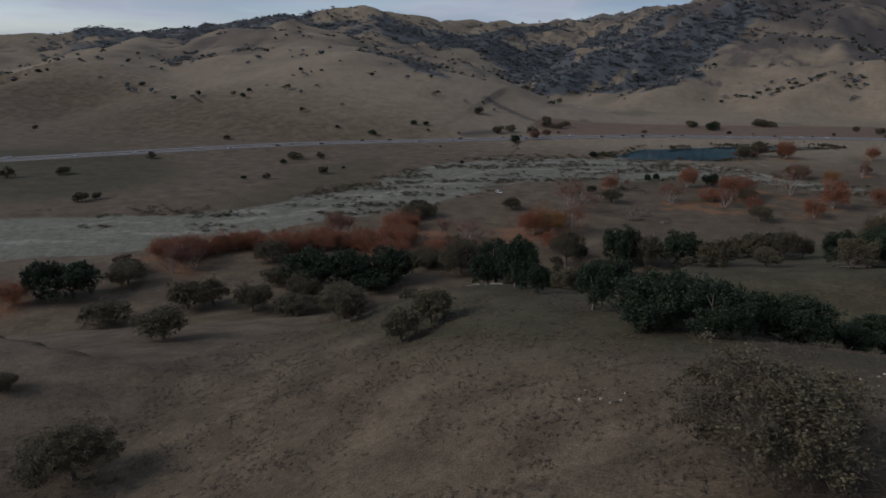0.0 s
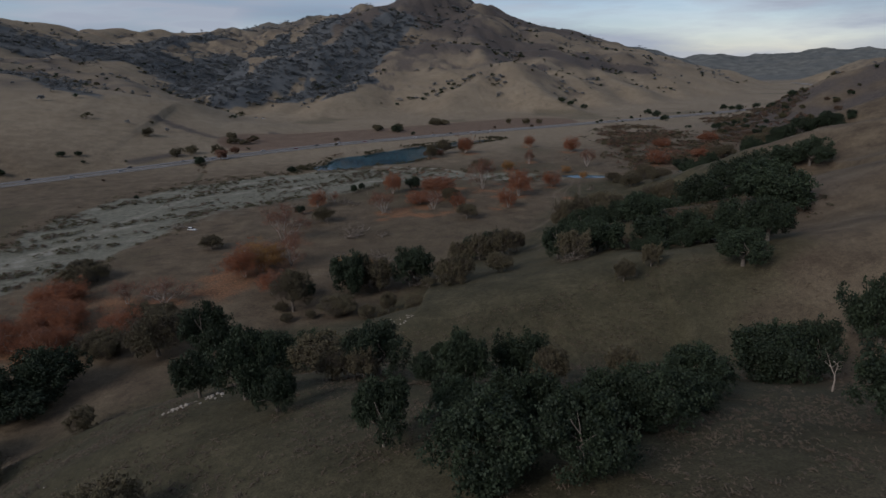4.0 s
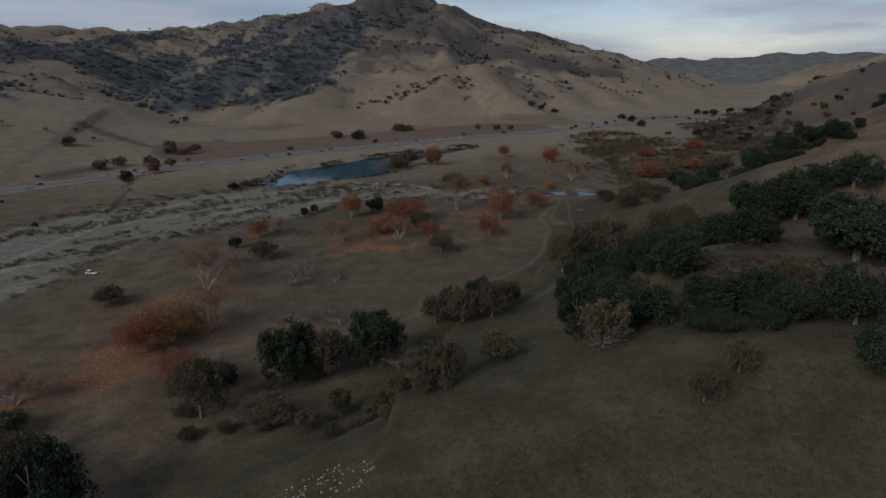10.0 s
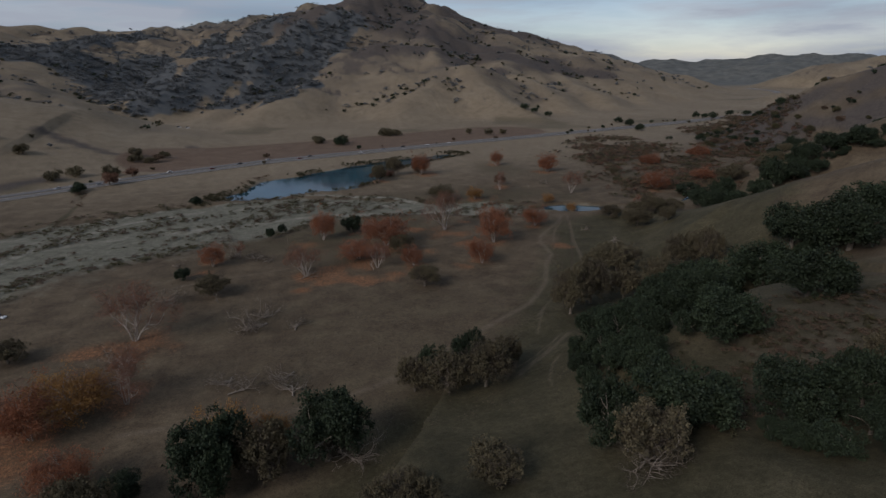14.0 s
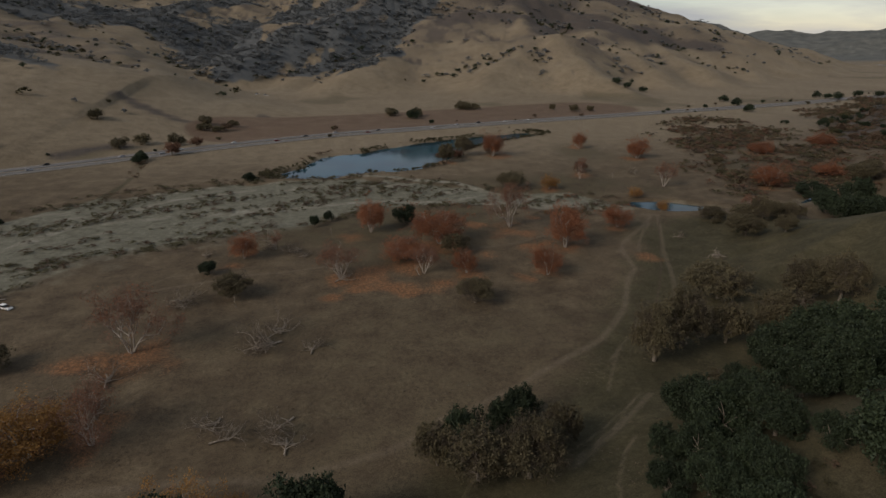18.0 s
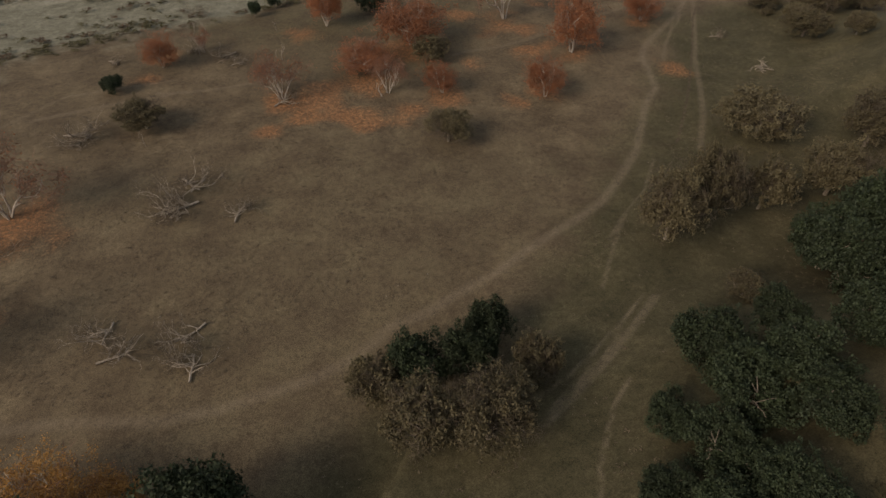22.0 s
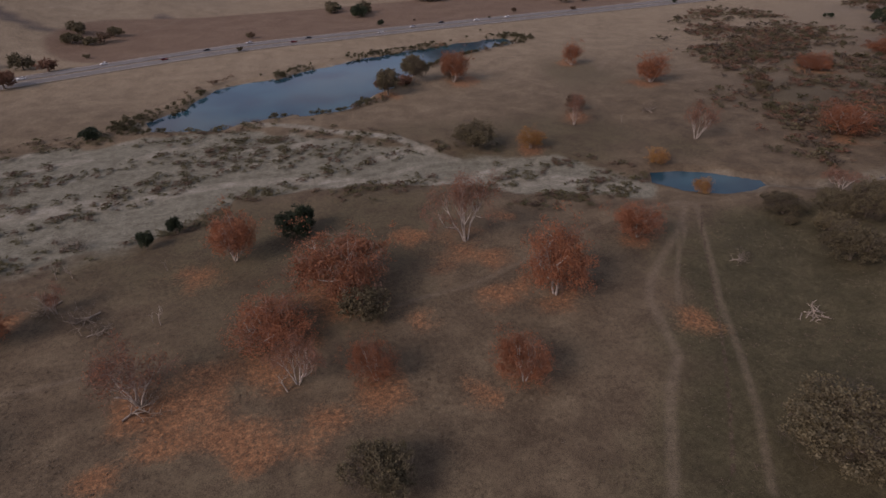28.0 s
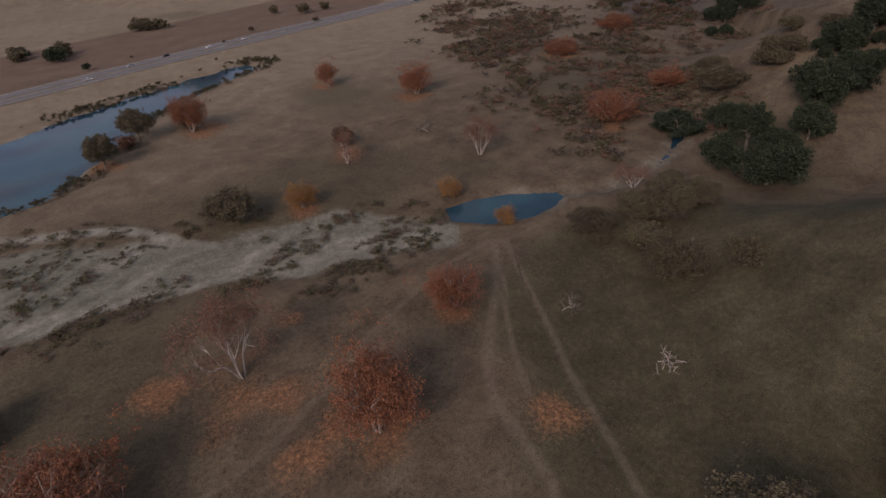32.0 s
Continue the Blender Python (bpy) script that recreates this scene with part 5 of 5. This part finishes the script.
def joined(name, V, T, material, label, category):
    me = bpy.data.meshes.new(name)
    me.vertices.add(len(V))
    me.vertices.foreach_set("co", V.astype(np.float32).ravel())
    me.loops.add(T.size)
    me.loops.foreach_set("vertex_index", T.astype(np.int32).ravel())
    me.polygons.add(len(T))
    me.polygons.foreach_set("loop_start", np.arange(0, T.size, 3, dtype=np.int32))
    me.update()
    me.validate()
    me.materials.append(material)
    return tagged(new(name, me), label, category, kind="stuff")


def tuft(seed, points, per, spread, size, long=1.0, lumps=5):
    """A plant 1 m wide and 1 m high, as arrays."""
    rng = random.Random(seed)
    v, f = leaf_cloud(rng, crown_points(rng, points, 1.0, 1.15, 0.02, lumps), per, spread, size, long)
    return np.array([(p.x, p.y, max(p.z, 0.0)) for p in v]), np.array(f)


def sow(seed, count, box, keep):
    """Random places in a box (x0, x1, y0, y1), kept where keep(x, y) beats a random number."""
    rng = np.random.RandomState(seed)
    x, y = rng.uniform(box[0], box[1], count), rng.uniform(box[2], box[3], count)
    k = keep(x, y) > rng.rand(count)
    return x[k], y[k], rng


def in_bed(x, y):
    d, w = along(x, y, BED)
    strips = grain(x * 0.4 + y * 0.2, y * 1.6 - x * 0.8, 17, 171, 4)
    return smooth(16, -4, d - w[..., 0]) * smooth(-0.06, 0.40, strips)


low = [tuft(k, 14, 5, 0.10, 0.16, 1.6) for k in range(4)]
x, y, rng = sow(3, 34000, (-560, 190, 230, 620), in_bed)
w = rng.uniform(1.1, 4.6, len(x))
half = rng.rand(len(x)) < 0.6
joined("bed_shrubs", *scattered("", low, list(zip(x[half], y[half], w[half], w[half] * 0.5)), "", ""), LEAF_SHRUB, "low olive shrubs on river gravel", "shrubs")
joined("bed_shrubs", *scattered("", low, list(zip(x[~half], y[~half], w[~half], w[~half] * 0.45)), "", ""), LEAF_BROWN, "low dry brown shrubs on river gravel", "shrubs")


blades = [tuft(80 + k, 5, 2, 0.12, 0.34, 2.2, 3) for k in range(5)]
x, y, rng = sow(15, 46000, (-90, 110, 25, 190), lambda x, y: smooth(-0.6, 0.5, grain(x, y, 7, 177, 3)) * smooth(2, 12, land(x, y)))
w = rng.uniform(0.25, 0.8, len(x))
STRAW = leaf_surface("dry_straw_grass", (0.185, 0.145, 0.098), (0.085, 0.064, 0.044))
joined("dry_grass_tufts", *scattered("", blades, list(zip(x, y, w, w * 0.55)), "", ""), STRAW, "dry straw-coloured grass tufts on the hillside", "grass")
x, y, rng = sow(17, 30000, (-45, 215, 265, 470), lambda x, y: smooth(-0.4, 0.5, grain(x, y, 11, 178, 3)) * smooth(3.0, 6.0, along(x, y, TRACKS[0][1] + TRACKS[1][1])[0]))
w = rng.uniform(0.2, 0.7, len(x))
joined("dry_grass_tufts", *scattered("", blades, list(zip(x, y, w, w * 0.4)), "", ""), STRAW, "short grazed straw-coloured grass tufts on the valley floor", "grass")


def by_pond(x, y):
    d, w = along(x, y, POND)
    shore = smooth(7, 3, np.abs(d - w[..., 0] - 3)) * smooth(-0.5, 0.4, grain(x, y, 25, 77, 2))
    return np.maximum(shore, smooth(10, 4, d - w[..., 0]) * smooth(0.55, 0.8, grain(x, y, 22, 78, 2)))


x, y, rng = sow(4, 15000, (-40, 250, 570, 790), by_pond)
w = rng.uniform(0.8, 3.2, len(x))
joined("reeds", *scattered("", [tuft(20 + k, 12, 5, 0.1, 0.22, 2.6) for k in range(3)], list(zip(x, y, w, w * 0.9)), "", ""), LEAF_SHRUB, "olive-brown reeds round a pond", "reeds")


x, y, rng = sow(14, 1500, (-150, -90, 480, 660), lambda x, y: smooth(6, 1, along(x, y, DITCH)[0]) * smooth(-0.5, 0.4, grain(x, y, 14, 80, 2)))
w = rng.uniform(1.0, 3.2, len(x))
joined("ditch_shrubs", *scattered("", low, list(zip(x, y, w, w * 0.6)), "", ""), LEAF_BROWN, "dry brown shrubs along a ditch", "shrubs")
x, y, rng = sow(13, 3000, (-20, 240, 600, 800), lambda x, y: smooth(5, 2, np.abs(along(x, y, POND)[0] - along(x, y, POND)[1][..., 0] - 7)) * smooth(-0.1, 0.4, grain(x, y, 30, 79, 2)))
w = rng.uniform(1.5, 4.5, len(x))
joined("pond_willows", *scattered("", low, list(zip(x, y, w, w * 0.8)), "", ""), LEAF_BROWN, "leafless brown willow shrubs on the pond's shore", "shrubs")


x, y, rng = sow(16, 5200, (90, 190, 190, 290), lambda x, y: smooth(46, 22, np.hypot((x - 137) * 0.8, (y - 238) * 1.3)) * smooth(-0.7, 0.3, grain(x, y, 12, 81, 2)))
w = rng.uniform(0.8, 2.6, len(x))
half = rng.rand(len(x)) < 0.6
joined("slope_brush", *scattered("", low, list(zip(x[half], y[half], w[half], w[half] * 0.6)), "", ""), LEAF_BROWN, "dry brown brush on a steep slope", "brush")
joined("slope_brush", *scattered("", low, list(zip(x[~half], y[~half], w[~half], w[~half] * 0.6)), "", ""), LEAF_SHRUB, "olive brush on a steep slope", "brush")


def creek_thicket(x, y):
    d, w = along(x, y, ((300, 505), (325, 590), (345, 655), (400, 730), (425, 800), (400, 720), (400, 610), (450, 610), (504, 640), (560, 720), (600, 785), (680, 880), (820, 960)))
    return smooth(62, 22, d + 25 * grain(x, y, 60, 13, 3)) * smooth(-0.75, 0.35, grain(x, y, 22, 14, 3)) * 0.9


x, y, rng = sow(5, 62000, (230, 900, 480, 1050), creek_thicket)
w = rng.uniform(2.2, 6.5, len(x))
tall = w * rng.uniform(0.45, 0.8, len(x))
bush = [tuft(40 + k, 16, 5, 0.12, 0.14) for k in range(4)]
third = rng.randint(0, 5, len(x))
LEAF_RUSSET = leaf_surface("russet_thicket_leaves", (0.240, 0.125, 0.076), (0.125, 0.068, 0.045))
for n, (material, label) in enumerate(((LEAF_OLIVE, "bare olive-brown willows along the creek"), (LEAF_BROWN, "brown leafless thicket along the creek"), (LEAF_RUSSET, "russet willows along the creek"), (LEAF_SHRUB, "dull green shrubs along the creek"), (TWIG, "grey leafless thicket along the creek"))):
    k = third == n
    joined("creek_thicket", *scattered("", bush, list(zip(x[k], y[k], w[k], tall[k])), "", ""), material, label, "thicket")


wood_tuft = [tuft(60 + k, 16, 4, 0.14, 0.19) for k in range(4)]
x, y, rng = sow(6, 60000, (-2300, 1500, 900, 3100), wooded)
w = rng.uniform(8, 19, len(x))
joined("far_woods", *scattered("", wood_tuft, list(zip(x, y, w, w * 0.48)), "", ""), LEAF_HAZED, "dark oak woods in the folds of the hills", "woods")


def dotted(x, y):
    h = land(x, y)
    return smooth(6, 20, h) * smooth(-0.2, 0.6, grain(x, y, 110, 301, 3)) * (0.16 + 0.84 * smooth(0, 3, hollow(x, y, 40)))


x, y, rng = sow(8, 12000, (-1500, 1300, 640, 2100), dotted)
w = rng.uniform(4, 11, len(x)) * rng.uniform(0.8, 1.3, len(x))
kind, oak = rng.randint(0, 3, len(x)), [tuft(90 + k, 24, 7, 0.12, 0.17, 1.0, 7) for k in range(4)]
for n, material in enumerate((LEAF_HAZED, LEAF_SHRUB, LEAF_DARK)):
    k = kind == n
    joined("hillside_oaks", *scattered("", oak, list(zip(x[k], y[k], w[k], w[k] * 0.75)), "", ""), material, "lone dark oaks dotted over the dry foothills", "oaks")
x, y, rng = sow(9, 600, (-600, 900, 560, 1100), lambda x, y: smooth(40, 22, np.abs(along(x, y, HIGHWAY)[0] - 24) + 14) * 0.35)
places = list(zip(x[:60], y[:60], rng.uniform(2.5, 7, 60)))
stand([small_tree(520 + k, (LEAF_DARK, LEAF_OLIVE, LEAF_BROWN)[k]) for k in range(3)], places, 10.0, group="trees by the highway")
VALLEY_GREEN = [(-129, 654, 9.1), (-147, 503, 4.5), (-35, 582, 7.8), (-292, 440, 6.1), (-287, 613, 10.1), (-256, 666, 8.3), (-243, 673, 8.3), (-332, 616, 5.7), (-232, 438, 3.7), (-281, 368, 4.5), (-506, 827, 6.9), (-129, 646, 8.5), (-127, 654, 8.7), (-36, 580, 8.7), (78, 902, 11.6), (99, 870, 15.0), (568, 999, 15.0), (544, 932, 15.0), (523, 874, 15.0), (740, 1028, 15.0), (739, 1004, 15.0), (744, 988, 15.0), (803, 1018, 15.0), (836, 1015, 15.0), (624, 737, 14.1), (463, 1099, 14.3), (516, 1151, 14.2), (452, 1115, 14.0)]
VALLEY_BROWN = [(-158, 700, 15.0), (-120, 721, 15.0), (173, 951, 15.0), (-422, 335, 12.0), (-265, 375, 6.9), (-293, 460, 14.1), (-275, 475, 9.3), (-416, 417, 9.0), (-335, 274, 9.8), (-331, 282, 6.5), (-450, 310, 10.8), (-237, 412, 9.8), (-683, 516, 8.4), (-425, 536, 7.6), (104, 889, 15.0), (75, 918, 15.0), (168, 955, 14.7), (185, 949, 15.0), (306, 910, 15.0), (330, 916, 10.7), (287, 935, 10.7), (-202, 772, 15.0), (-211, 827, 6.8), (-112, 784, 15.0), (-148, 720, 15.0), (-90, 810, 11.6), (75, 896, 13.1), (98, 881, 15.0), (174, 952, 15.0), (-116, 808, 15.0), (-99, 783, 10.5)]
VALLEY_RUST = [(-111, 674, 15.0), (-102, 712, 11.4), (-211, 187, 9.0), (-93, 792, 12.3), (142, 649, 14.2), (252, 622, 14.3), (233, 692, 9.2), (190, 578, 10.8), (111, 637, 10.0), (100, 632, 12.4), (142, 645, 13.2)]
stand([small_tree(530 + k, LEAF_DARK) for k in range(3)], VALLEY_GREEN, 10.0, group="lone oaks in the valley")
stand([small_tree(540 + k, LEAF_OLIVE) for k in range(3)], VALLEY_BROWN, 10.0, group="half-bare oaks in the valley")
stand([small_tree(550 + k, (LEAF_BROWN, LEAF_RUSSET)[k % 2]) for k in range(2)], VALLEY_RUST, 10.0, group="autumn trees in the valley")



# ---- the brushy hill above the creek, and what stands far off ----
def brushy(x, y):
    return smooth(200, 90, np.hypot((x - 670) * 0.75, y - 665)) * smooth(-0.6, 0.5, grain(x, y, 40, 303, 3))


x, y, rng = sow(21, 900, (480, 900, 540, 800), brushy)
places = list(zip(x[:150], y[:150], rng.uniform(4.5, 12, len(x[:150]))))
stand([small_tree(560 + k, (LEAF_DARK, LEAF_SHRUB, LEAF_BROWN, LEAF_DARK)[k], "small oak or bush on a brushy slope") for k in range(4)], places, 10.0, group="oaks on the brushy hill")
for px, py, turn in ((-118, 1143, 20), (-106, 1147, -10)):
    trailer = car("white trailer parked by a dirt road", (0.72, 0.72, 0.70), 6.5, 2.5, True)
    trailer.matrix_basis = pose(px, py, float(land([px], [py])[0]), 0, 0, turn)


def radio_mast():
    """A guyed lattice mast: three legs and rungs."""
    root = new("radio_mast")
    for k in range(3):
        a = k * 2.094
        leg = Wood(random.Random(k))
        leg.limb([Vector((0.8 * math.cos(a), 0.8 * math.sin(a), -1.0)), Vector((0.5 * math.cos(a), 0.5 * math.sin(a), 9)), Vector((0.3 * math.cos(a), 0.3 * math.sin(a), 18))], 0.14, 0.1, 5)
        part_mesh("leg", mesh_of("mast_leg", leg.v, leg.f, STEEL), root)
    for n in range(9):
        ring = Wood(random.Random(n))
        r = 0.75 - 0.05 * n
        p = [Vector((r * math.cos(k * 2.094), r * math.sin(k * 2.094), 1 + 2 * n)) for k in range(3)]
        ring.limb([*p, p[0]], 0.06, 0.06, 4)
        part_mesh("rung", mesh_of("mast_rung", ring.v, ring.f, STEEL), root)
    root.matrix_basis = pose(297, 2430, float(land([297], [2430])[0]))
    return tagged(root, "slender steel radio mast on a ridge", "mast")


radio_mast()
